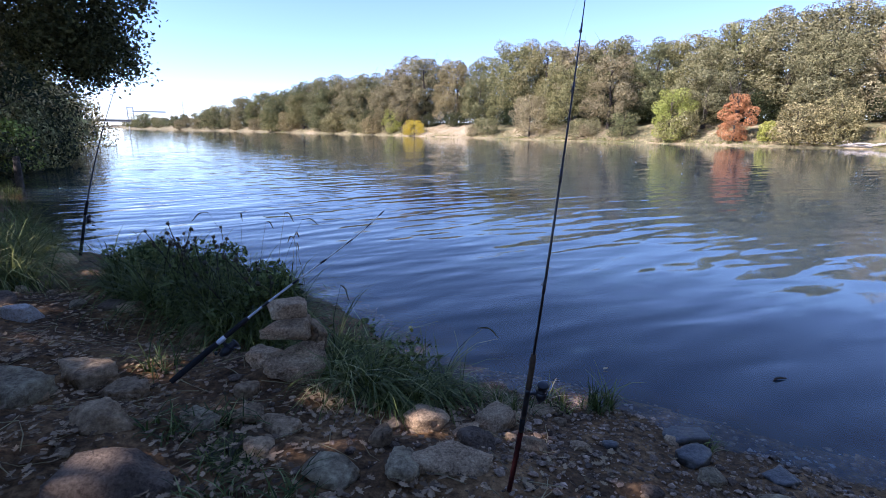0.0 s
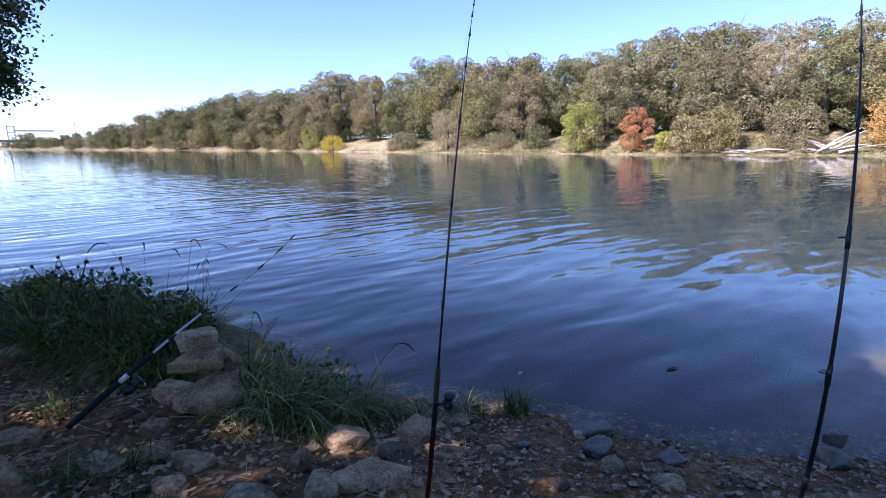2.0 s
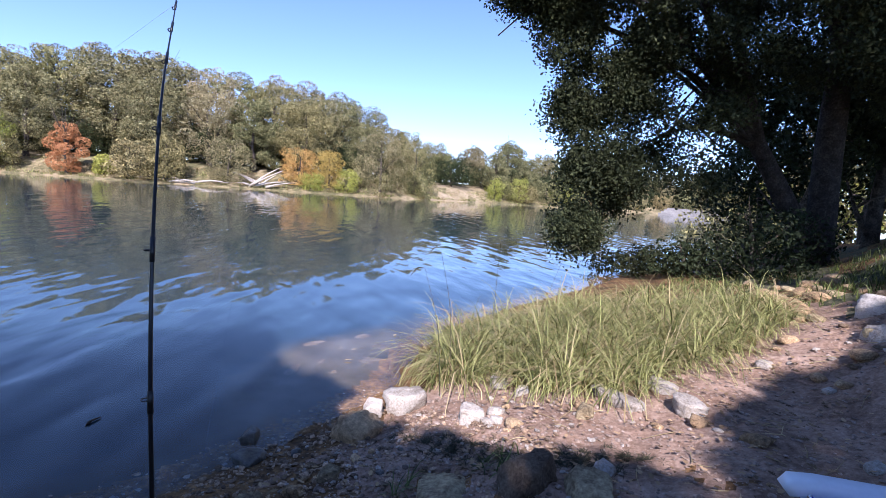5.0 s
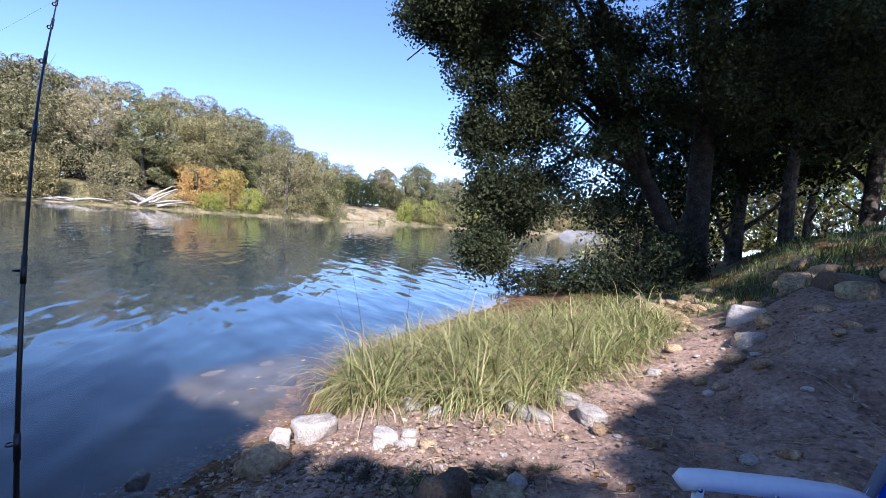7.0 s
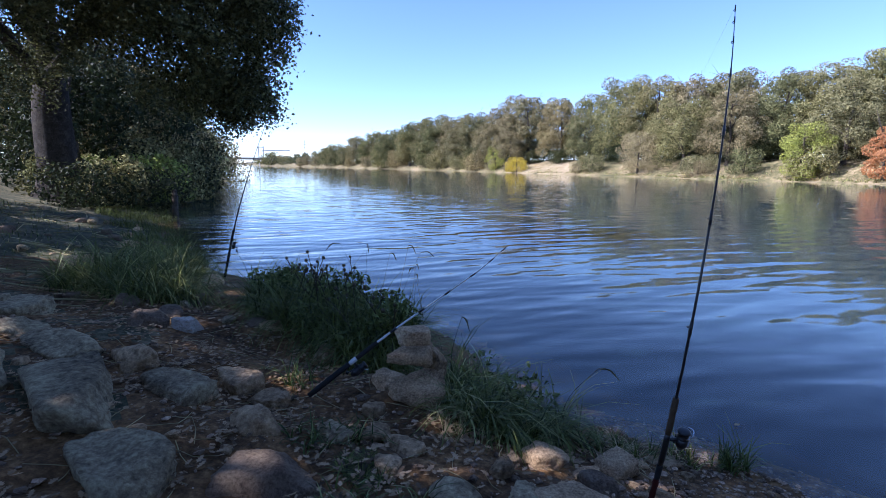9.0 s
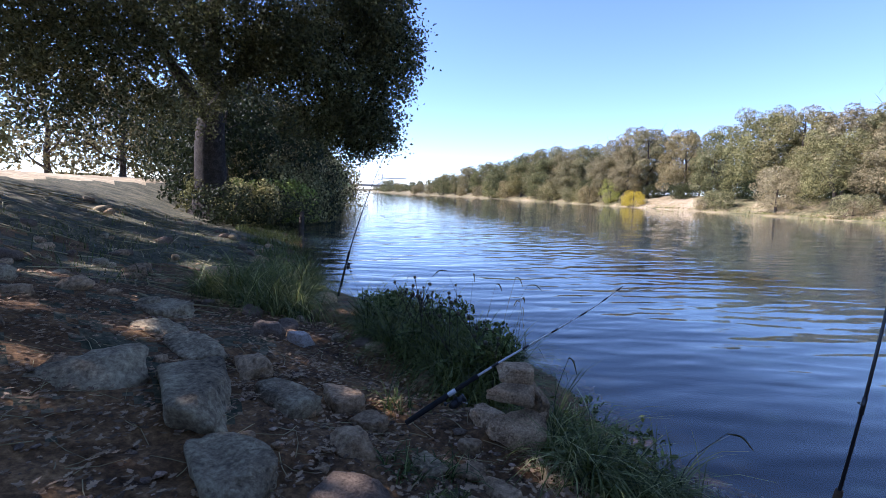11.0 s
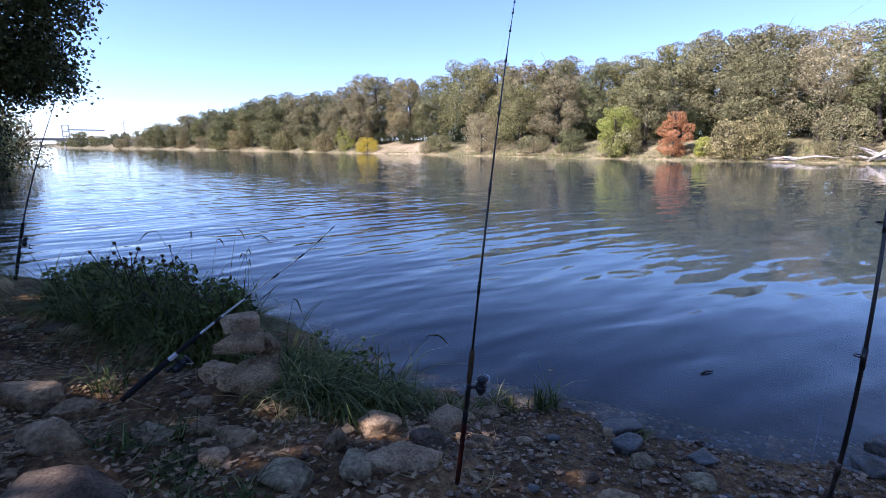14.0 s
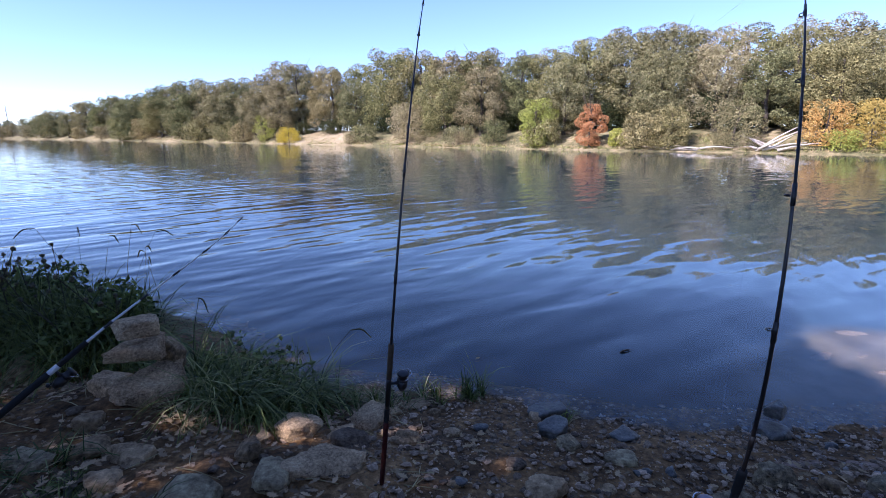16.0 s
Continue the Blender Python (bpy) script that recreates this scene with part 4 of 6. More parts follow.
# unseen tree, added only to keep sun off the downstream oak
base = Vector((4.6, -8.0, gz(4.6, -8.0) - 0.1))
pcs, ends = limb_pieces((0, 0, 0), (-0.6, 1.0, 11.5), 0.45, random.Random(7), 8, 4.0, 0.45)
bl = [q for q in many_blobs(rb, (-0.4, 1.8, 10.0), (5.0, 4.2, 3.4), 90, (0.8, 1.4))]
oak("oak_tree", "unseen tall oak added behind the bank to shade the downstream oak", base, pcs, bl, 24000, 0.22, 47, open_to_sun=True)

# smaller trees and thickets along both banks
def thicket(name, label, bearing, d, height, width, mat, count, leaf, seed, low=0.08):
    t = far_tree(name, label, height, width, mat, count, leaf, seed, "", 0.12, low)
    p = polar(bearing, d)
    t.matrix_world = pose(p.x, p.y, gz(p.x, p.y) - 0.05, 0, 0, seed * 47 % 360)


for k, (bearing, d, h, w, mat, cnt, leaf) in enumerate(((-45.5, 24, 6.0, 5.5, LEAF_OAK_SHADED, 12000, 0.15), (-43.0, 30, 6.6, 6.0, LEAF_OAK_SHADED, 12000, 0.17), (-49, 21, 5.0, 5.0, LEAF_OAK_SHADED, 9000, 0.15), (-41.5, 40, 7.0, 6.0, LEAF_OLIVE, 8000, 0.2),
                                                     (-41.2, 58, 7.0, 7.0, LEAF_FAR, 6000, 0.3), (-39.5, 85, 7.0, 8.0, LEAF_FAR, 5000, 0.35), (-38.2, 120, 8.0, 11.0, LEAF_FAR, 5000, 0.45), (-39.0, 100, 9.0, 9.0, LEAF_FAR, 5000, 0.45), (-51, 28, 6.5, 7.0, LEAF_OAK_SHADED, 6000, 0.2), (-47, 34, 8.0, 8.0, LEAF_OAK_SHADED, 6000, 0.22))):
    thicket("bank_tree", "dense green tree leaning over the near waterline", bearing, d, h, w, mat, cnt, leaf, 80 + k, 0.04)
for k, (bearing, d, h, w, mat, cnt, leaf) in enumerate(((-57.5, 40, 8, 9, LEAF_OLIVE, 4000, 0.3), (-63, 45, 9, 10, LEAF_FAR, 4000, 0.3), (-70, 40, 9, 10, LEAF_FAR, 4000, 0.3), (-53, 48, 8, 9, LEAF_OLIVE, 4000, 0.3), (-48.5, 45, 9, 9, LEAF_FAR, 4000, 0.3), (-77, 38, 9, 10, LEAF_FAR, 3000, 0.3))):
    thicket("field_tree", "tree beyond the dry grass field", bearing, d, h, w, mat, cnt, leaf, 95 + k, 0.1)
for k, (bearing, d, h, w, mat, cnt, leaf) in enumerate(((106.5, 17, 7, 5.5, LEAF_OAK_SHADED, 14000, 0.15), (110.5, 15, 7, 5.5, LEAF_OAK_SHADED, 14000, 0.15), (116, 16, 8, 6.5, LEAF_OAK_SHADED, 14000, 0.16), (101, 17, 6, 4.5, LEAF_OAK_SHADED, 9000, 0.15), (120, 19, 9, 7, LEAF_OAK_SHADED, 9000, 0.18), (98, 20, 4.5, 4.5, LEAF_OAK_SHADED, 6000, 0.15), (112, 24, 6, 7, LEAF_BRIGHT, 4000, 0.2), (118, 22, 6, 7, LEAF_BRIGHT, 4000, 0.2), (106, 27, 6, 7, LEAF_OLIVE, 4000, 0.2), (124, 16, 8, 7, LEAF_OAK_SHADED, 4500, 0.16), (132, 15, 8, 7, LEAF_OAK_SHADED, 4500, 0.16), (128, 26, 9, 9, LEAF_OLIVE, 4000, 0.22), (140, 20, 9, 9, LEAF_OAK_SHADED, 4000, 0.2))):
    thicket("slope_tree", "slim tree on the grassy slope", bearing, d, h, w, mat, int(cnt * 0.85), leaf, 110 + k, 0.34)
for k, (bearing, d, h, w) in enumerate(((93, 10.2, 0.75, 1.7), (96, 10.4, 1.0, 1.6), (99, 10.2, 1.3, 1.5), (90, 10.8, 0.65, 1.6), (101, 11.2, 1.2, 1.6), (87, 11.6, 0.6, 1.8))):
    thicket("waterside_bush", "leafy willow scrub at the waterline under the oak", bearing, d, h, w, LEAF_OAK_SHADED, 1300, 0.075, 125 + k, 0.02)
for k, (bearing, d, h, w, mat) in enumerate(((-48.5, 16.5, 1.3, 2.4, LEAF_OAK_SHADED), (-46.0, 17, 1.6, 2.0, LEAF_OLIVE), (-50, 18.5, 1.5, 2.0, LEAF_OLIVE), (-43, 18, 1.4, 2.6, LEAF_OAK_SHADED))):
    thicket("bank_bush", "low leafy bush beside the big oak", bearing, d, h, w, mat, 2200, 0.1, 140 + k, 0.02)
for k, (bearing, d, h, w, mat) in enumerate(((-43.6, 22.5, 2.6, 3.2, LEAF_OLIVE), (-42.3, 26, 2.8, 3.6, LEAF_OAK_SHADED), (-41.2, 31, 3.2, 4.2, LEAF_OLIVE), (-40.6, 38, 3.6, 5.0, LEAF_FAR), (-39.9, 48, 4.0, 6.0, LEAF_OLIVE),
                                           (-39.3, 62, 4.5, 8.0, LEAF_FAR), (-45.5, 20.5, 1.6, 2.6, LEAF_BRIGHT), (-44.4, 24.5, 4.8, 3.6, LEAF_OLIVE), (-42.4, 33, 6.2, 5.0, LEAF_FAR))):
    thicket("shore_bush", "leafy bush overhanging the near waterline", bearing + 0.9, d, h * 1.1, w * 1.4, mat, 4600, 0.13 + 0.003 * (d - 20), 170 + k, 0.0)
for k, (bearing, d, h, w, mat) in enumerate(((97, 34, 4.0, 7, LEAF_OLIVE), (101, 36, 4.5, 7, LEAF_BRIGHT), (105, 34, 5, 8, LEAF_OLIVE), (109, 33, 5.5, 8, LEAF_BRIGHT), (113.5, 32, 6, 8, LEAF_OLIVE), (118.5, 34, 7, 9, LEAF_FAR), (124, 36, 7, 9, LEAF_OLIVE))):
    thicket("sunlit_tree", "sunlit yellow-green tree beyond the grassy slope", bearing, d, h, w, mat, 4000, 0.22, 190 + k, 0.0)


# ---- bridge, masts and the pale levee in the distance ----
def box(cx, cy, cz, sx, sy, sz):
    v = [(cx + dx * sx / 2, cy + dy * sy / 2, cz + dz * sz / 2) for dx in (-1, 1) for dy in (-1, 1) for dz in (-1, 1)]
    return v, [(0, 1, 3, 2), (4, 6, 7, 5), (0, 4, 5, 1), (2, 3, 7, 6), (0, 2, 6, 4), (1, 5, 7, 3)]


bp = polar(-33.4, 470)
bridge = thing("bridge", (bp.x, bp.y, 0), "flat grey concrete road bridge over the river far away", "bridge", turn=30)
part("deck", mesh_of("deck", *joined([box(0, 0, 5.9, 120, 9, 1.3), box(0, 0, 6.8, 120, 9.4, 0.5)]), CONCRETE), bridge)
for x in (-44, -14, 14, 40):
    part("pier", mesh_of("pier", *joined([box(x, 0, 2.2, 3.0, 6, 6.2), box(x, 0, 5.0, 4.6, 8.5, 0.6)]), CONCRETE), bridge)
tp = polar(-32.0, 520)
tower = thing("bridge_tower", (tp.x, tp.y, 0), "pale steel lifting tower beside the bridge", "tower", turn=30)
for x in (-2.2, 2.2):
    part("leg", mesh_of("leg", *box(x, 0, 9.0, 0.9, 0.9, 19), PALE_PAINT), tower)
for z in (9, 13, 17.5):
    part("crossbeam", mesh_of("crossbeam", *box(0, 0, z, 5.2, 0.8, 0.8), PALE_PAINT), tower)
part("span", mesh_of("span", *box(14, 0, 14.5, 26, 1.2, 1.2), PALE_PAINT), tower)
mp_ = polar(-27.5, 520)
mast = thing("radio_mast", (mp_.x, mp_.y, 2), "thin pale mast with a platform above the trees", "mast")
part("pole", mesh_of("pole", *tube([(0, 0, 0), (0, 0, 23)], [0.5, 0.3], 8), PALE_PAINT), mast)
for z, w in ((16, 3.4), (19, 4.4)):
    part("platform", mesh_of("platform", *box(0, 0, z, w, 1.6, 0.5), PALE_PAINT), mast)
lp = polar(92.5, 100)
levee = thing("levee", (lp.x, lp.y, 0), "pale stepped concrete levee across the water", "levee", turn=-92.5)
for k in range(4):
    part("step", mesh_of("step", *box(0, k * 1.2, 0.2 + k * 0.32, 12 - k * 0.8, 1.3, 0.5), CONCRETE), levee)


# ---- stones ----
def rock_mesh(name, size, seed, mat, detail=1):
    """A worn stone: a ball cut by a dozen softened planes, then roughened."""
    rng = np.random.RandomState(seed)
    bm = bmesh.new()
    bmesh.ops.create_icosphere(bm, subdivisions=4 if detail else 2, radius=1.0)
    bm.verts.ensure_lookup_table()
    d = np.array([v.co[:] for v in bm.verts])
    d /= np.linalg.norm(d, axis=1)[:, None]
    planes = rng.normal(size=(10, 3))
    planes /= np.linalg.norm(planes, axis=1)[:, None]
    planes = np.concatenate([planes, np.eye(3), -np.eye(3)])
    reach = np.concatenate([rng.uniform(0.58, 0.95, 10), rng.uniform(0.68, 0.86, 6)])
    r = (np.clip(d @ planes.T / reach, 0, None) ** 44).sum(1) ** (-1 / 44)
    for v, q in zip(bm.verts, d * r[:, None]):
        p = Vector(q) * 1.7 + Vector((seed * 3.1, 0, 0))
        k = 0.94 + 0.09 * noise.noise(p) + 0.06 * noise.noise(p * 2.7) + (0.05 * noise.noise(p * 6.0) + 0.03 * noise.noise(p * 13.0) if detail else 0)
        v.co = Vector((q[0] * k * size[0] / 2, q[1] * k * size[1] / 2, q[2] * k * size[2] / 2))
    me = bpy.data.meshes.new(name)
    bm.to_mesh(me)
    bm.free()
    me.materials.append(mat)
    me.polygons.foreach_set("use_smooth", np.ones(len(me.polygons), dtype=bool))
    return me


rock_no = [0]


def rock(x, y, size, mat, text, turn=0.0, z=None, tilt=(0, 0), sink=0.28):
    rock_no[0] += 1
    me = rock_mesh("rock", size, 200 + rock_no[0], mat)
    ob = new("rock", me)
    base = gz(x, y) if z is None else z
    ob.matrix_world = pose(x, y, base + size[2] * (0.5 - sink), tilt[0], tilt[1], turn)
    return tagged(ob, text, "rock")


# the little tower of stones that props a rod
rock(-0.84, 2.38, (0.4, 0.28, 0.2), TAN_STONE, "broad tan stone slab under the stacked stones", 12, z=0.335, tilt=(8, -6), sink=0.5)
rock(-1.03, 2.43, (0.22, 0.17, 0.15), TAN_STONE, "low tan stone beside the stacked pile", -20, z=0.32, sink=0.5)
rock(-0.78, 2.52, (0.17, 0.15, 0.2), STONE, "rough grey stone at the back of the stacked pile", 60, z=0.43, sink=0.5)
rock(-0.885, 2.41, (0.31, 0.21, 0.135), TAN_STONE, "squarish tan stone in the stacked pile", 8, z=0.5, tilt=(0, -3), sink=0.5)
rock(-0.895, 2.42, (0.245, 0.17, 0.11), TAN_STONE, "tan capstone on top of the stacked stones", 28, z=0.615, tilt=(0, 5), sink=0.5)
ROD_STONES = [
    (-0.17, 2.1, (0.29, 0.23, 0.2), TAN_STONE, "tan angular stone at the foot of the grass clump", 15),
    (0.16, 2.22, (0.25, 0.22, 0.16), TAN_STONE, "tan pointed stone beside the standing rod", 40),
    (-0.03, 1.72, (0.4, 0.26, 0.13), TAN_STONE, "long flat tan stone sunk in the dirt", -12),
    (-0.23, 1.66, (0.2, 0.16, 0.1), BLUE_STONE, "small grey stone in the dirt", 70),
    (-0.34, 1.86, (0.13, 0.11, 0.13), STONE, "small upright stone in the dirt", 25),
    (0.06, 1.95, (0.24, 0.18, 0.1), BROWN_STONE, "flat brown stone in the dirt", -50),
    (0.3, 1.98, (0.17, 0.14, 0.1), STONE, "pale rounded stone behind the standing rod", 10),
    (0.02, 2.08, (0.16, 0.11, 0.07), TAN_STONE, "broken tan stone wedged between two others", 35),
    (-0.3, 2.02, (0.1, 0.09, 0.08), STONE, "small stone leaning on the tan one", 60),
    (0.42, 2.42, (0.22, 0.14, 0.05), STONE, "thin flat slate lying at the water's edge", 20),
    (1.1, 2.24, (0.28, 0.2, 0.13), WET_STONE, "dark wet stone at the waterline", 5),
    (1.02, 2.0, (0.22, 0.17, 0.13), WET_STONE, "dark wet stone at the waterline", 50),
    (1.01, 1.82, (0.17, 0.13, 0.09), BLUE_STONE, "small blue-grey stone on the gravel", 30),
    (1.2, 1.69, (0.19, 0.13, 0.07), BLUE_STONE, "small flat blue-grey stone on the gravel", -20),
    (1.36, 1.9, (0.2, 0.13, 0.07), WET_STONE, "flat dark stone at the water's edge", 25),
    (1.42, 1.32, (0.24, 0.16, 0.08), BLUE_STONE, "flat grey stone behind the reel", -10),
    (2.16, 1.83, (0.24, 0.19, 0.11), WET_STONE, "wet stone in the shallow edge", 0),
    (1.73, 1.42, (0.19, 0.16, 0.15), BLUE_STONE, "blue-grey stone on the gravel beach", 20),
    (1.93, 1.33, (0.13, 0.11, 0.09), STONE, "small stone on the gravel beach", 80),
    (0.75, 1.5, (0.24, 0.16, 0.09), STONE, "flat stone half buried in the gravel", 30),
]
BEACH_STONES = [
    (2.08, 1.27, (0.15, 0.13, 0.11), BLUE_STONE, "small blue-grey stone on the gravel beach", 10),
    (2.62, 1.46, (0.37, 0.31, 0.26), STONE, "big rounded grey stone at the water's edge", -15),
    (3.04, 1.38, (0.36, 0.25, 0.3), PALE_STONE, "pale sunlit boulder at the water's edge", -40),
    (2.93, 1.56, (0.19, 0.18, 0.22), PALE_STONE, "pale stone leaning on the boulder", 20),
    (2.97, 0.9, (0.24, 0.19, 0.18), PALE_STONE, "pale stone at the edge of the tall grass", 30),
    (2.95, 0.73, (0.11, 0.1, 0.09), PALE_STONE, "small pale stone in the sunlit dirt", 0),
    (3.08, 0.26, (0.14, 0.13, 0.14), BLUE_STONE, "small blue-grey stone below the tall grass", 10),
    (3.44, 0.1, (0.45, 0.22, 0.16), PALE_STONE, "long pale stone ledge below the tall grass", 55),
    (3.38, -0.26, (0.32, 0.22, 0.14), PALE_STONE, "pale broken stone in the path", 20),
    (3.66, -0.14, (0.26, 0.18, 0.12), PALE_STONE, "pale flat stone under the tall grass", 70),
    (3.58, 0.92, (0.3, 0.16, 0.12), PALE_STONE, "pale flat stone at the foot of the grass", 30),
    (3.45, 0.72, (0.16, 0.12, 0.1), PALE_STONE, "small pale stone in dead grass", 15),
    (2.14, 0.68, (0.58, 0.36, 0.2), BLUE_STONE, "broad blue-grey stone sunk in the dirt", 25),
    (2.24, 0.36, (0.34, 0.22, 0.26), BROWN_STONE, "pointed brown stone standing in the dirt", -40),
    (2.26, 0.14, (0.34, 0.24, 0.18), BLUE_STONE, "blue-grey stone sunk in the dirt", 15),
]
SUBMERGED_STONES = [
    (3.31, 2.57, 0.3), (3.47, 2.24, 0.26), (4.24, 2.26, 0.3), (3.85, 2.15, 0.34), (3.57, 2.5, 0.24), (3.1, 2.1, 0.2), (4.0, 2.55, 0.3), (3.7, 1.95, 0.2), (3.3, 1.95, 0.18), (3.95, 2.85, 0.3), (4.4, 2.6, 0.26), (3.1, 2.4, 0.16)]
BANK_STONES = [
    (-2.24, 1.64, (1.05, 0.46, 0.44), BLUE_STONE, "long blue-grey slab half buried in the bank", -33),
    (-2.0, 1.98, (0.6, 0.46, 0.34), BLUE_STONE, "blue-grey boulder half buried in the bank", -12),
    (-2.88, 2.13, (0.62, 0.34, 0.3), BLUE_STONE, "grey boulder in the bank", -15),
    (-2.43, 2.18, (0.42, 0.26, 0.2), STONE, "grey stone set in the bank", -35),
    (-3.78, 2.57, (0.6, 0.45, 0.24), BLUE_STONE, "blue-grey boulder in the bank", 0),
    (-3.3, 2.2, (0.5, 0.4, 0.26), BLUE_STONE, "blue-grey boulder higher in the bank", 20),
    (-1.67, 1.35, (0.6, 0.42, 0.34), BLUE_STONE, "flat-topped blue-grey boulder underfoot", -30),
    (-1.17, 1.5, (0.5, 0.38, 0.26), BROWN_STONE, "brown boulder dusted with earth underfoot", 12),
    (-1.81, 2.23, (0.4, 0.24, 0.16), STONE, "long low stone ledge in the bank", -30),
    (-1.58, 2.12, (0.26, 0.18, 0.12), STONE, "low stone beside the ledge", -20),
    (-2.63, 2.83, (0.24, 0.2, 0.16), PALE_STONE, "small pale stone beside the path", 0),
    (-2.85, 2.72, (0.34, 0.22, 0.18), BROWN_STONE, "dark brown stone beside the path", 20),
    (-1.42, 1.78, (0.26, 0.2, 0.2), STONE, "grey stone among fallen leaves", 45),
    (-1.64, 2.94, (0.3, 0.22, 0.24), STONE, "grey stone below the weeds", 60),
    (-2.2, 3.2, (0.36, 0.16, 0.1), TAN_STONE, "flat tan stone on the trodden path", 10),
    (-1.02, 2.2, (0.15, 0.13, 0.12), STONE, "small grey stone below the slab", 0),
    (-0.95, 1.97, (0.24, 0.13, 0.1), STONE, "flat grey stone in the path", 20),
    (-1.12, 1.9, (0.26, 0.13, 0.09), BLUE_STONE, "flat blue-grey stone in the path", -30),
    (-0.78, 1.92, (0.3, 0.14, 0.1), STONE, "long grey stone in the path", -35),
    (-0.8, 1.72, (0.16, 0.14, 0.12), STONE, "small grey stone beside a mossy clod", 0),
    (-2.72, 1.44, (0.7, 0.5, 0.4), BLUE_STONE, "blue-grey boulder in the bank", 65),
]
UPPER_STONES = [
    (-0.5, 1.62, (0.28, 0.18, 0.1), BLUE_STONE, "flat blue-grey stone trodden into the path", -20),
    (4.6, -1.5, (0.5, 0.3, 0.25), PALE_STONE, "pale broken stone on the dirt bank", 0),
    (5.2, -1.7, (0.6, 0.4, 0.3), PALE_STONE, "pale broken stone on the dirt bank", 40),
    (5.0, -2.3, (0.7, 0.5, 0.35), BROWN_STONE, "brown broken stone on the dirt bank", 10),
]
for x, y, s, m, text, a in ROD_STONES + BEACH_STONES + BANK_STONES + UPPER_STONES:
    rock(x, y, s, m, text, a, sink=0.6 if s[0] > 0.45 else 0.4)
rock(2.19, 1.86, (0.15, 0.11, 0.12), WET_STONE, "dark pointed stone on top of the wet stone", 30, z=0.075, sink=0.1)
for k, (x, y, d) in enumerate(SUBMERGED_STONES):
    rock(x, y, (d, d * 0.7, d * 0.35), BROWN_STONE, "brown flat stone under the shallow water", 37 * k, z=min(gz(x, y), -0.03) - d * 0.1, sink=0.4)


def strewn_rocks(n, region, sizes, mats, text, seed):
    """Loose stones lying about a stretch of the bank, a few shapes turned many ways."""
    rr = random.Random(seed)
    shapes = [rock_mesh("stone", (1, rr.uniform(0.6, 0.85), rr.uniform(0.4, 0.6)), 900 + seed * 7 + k, mats[k % len(mats)], 0) for k in range(7)]
    done = 0
    while done < n:
        x, y = rr.uniform(region[0], region[2]), rr.uniform(region[1], region[3])
        if side_distance(np.array([x]), np.array([y]), NEAR_SHORE)[0] < 0.05 or math.hypot(x, y) < 0.8:
            continue
        d = sizes[0] * (sizes[1] / sizes[0]) ** (rr.random() ** 1.6)
        ob = tagged(new("stone", shapes[done % 7]), text, "stone", "loose stones of the bank")
        ob.matrix_world = pose(x, y, gz(x, y) + 0.06 * d, rr.uniform(-14, 14), rr.uniform(-14, 14), rr.uniform(0, 360)) @ Matrix.Diagonal((d, d, d, 1))
        done += 1


strewn_rocks(42, (-1.9, 1.2, 0.9, 2.6), (0.045, 0.13), (STONE, TAN_STONE, BROWN_STONE), "small angular grey stone lying in the dirt", 1)
strewn_rocks(42, (0.2, 0.9, 2.5, 2.2), (0.045, 0.12), (STONE, TAN_STONE, WET_STONE), "small angular grey stone on the gravel shore", 2)
strewn_rocks(55, (-7.5, 1.2, -2.2, 5.0), (0.14, 0.55), (STONE, BLUE_STONE, BROWN_STONE), "grey broken stone on the shaded bank", 3)
strewn_rocks(60, (-13.0, 3.0, -5.5, 9.5), (0.15, 0.55), (STONE, BROWN_STONE, BLUE_STONE), "brown broken stone on the slope below the oak", 6)
strewn_rocks(50, (2.4, -2.0, 4.8, 1.0), (0.05, 0.2), (PALE_STONE, TAN_STONE, STONE), "small pale stone in the sunlit dirt", 4)
strewn_rocks(30, (3.7, -2.0, 5.6, -0.95), (0.07, 0.3), (TAN_STONE, BROWN_STONE, PALE_STONE), "broken tan stone on the dirt mound", 7)
strewn_rocks(34, (4.6, -3.2, 9.0, -1.2), (0.2, 0.6), (TAN_STONE, STONE, BLUE_STONE), "broken stone on the bank below the oak", 5)


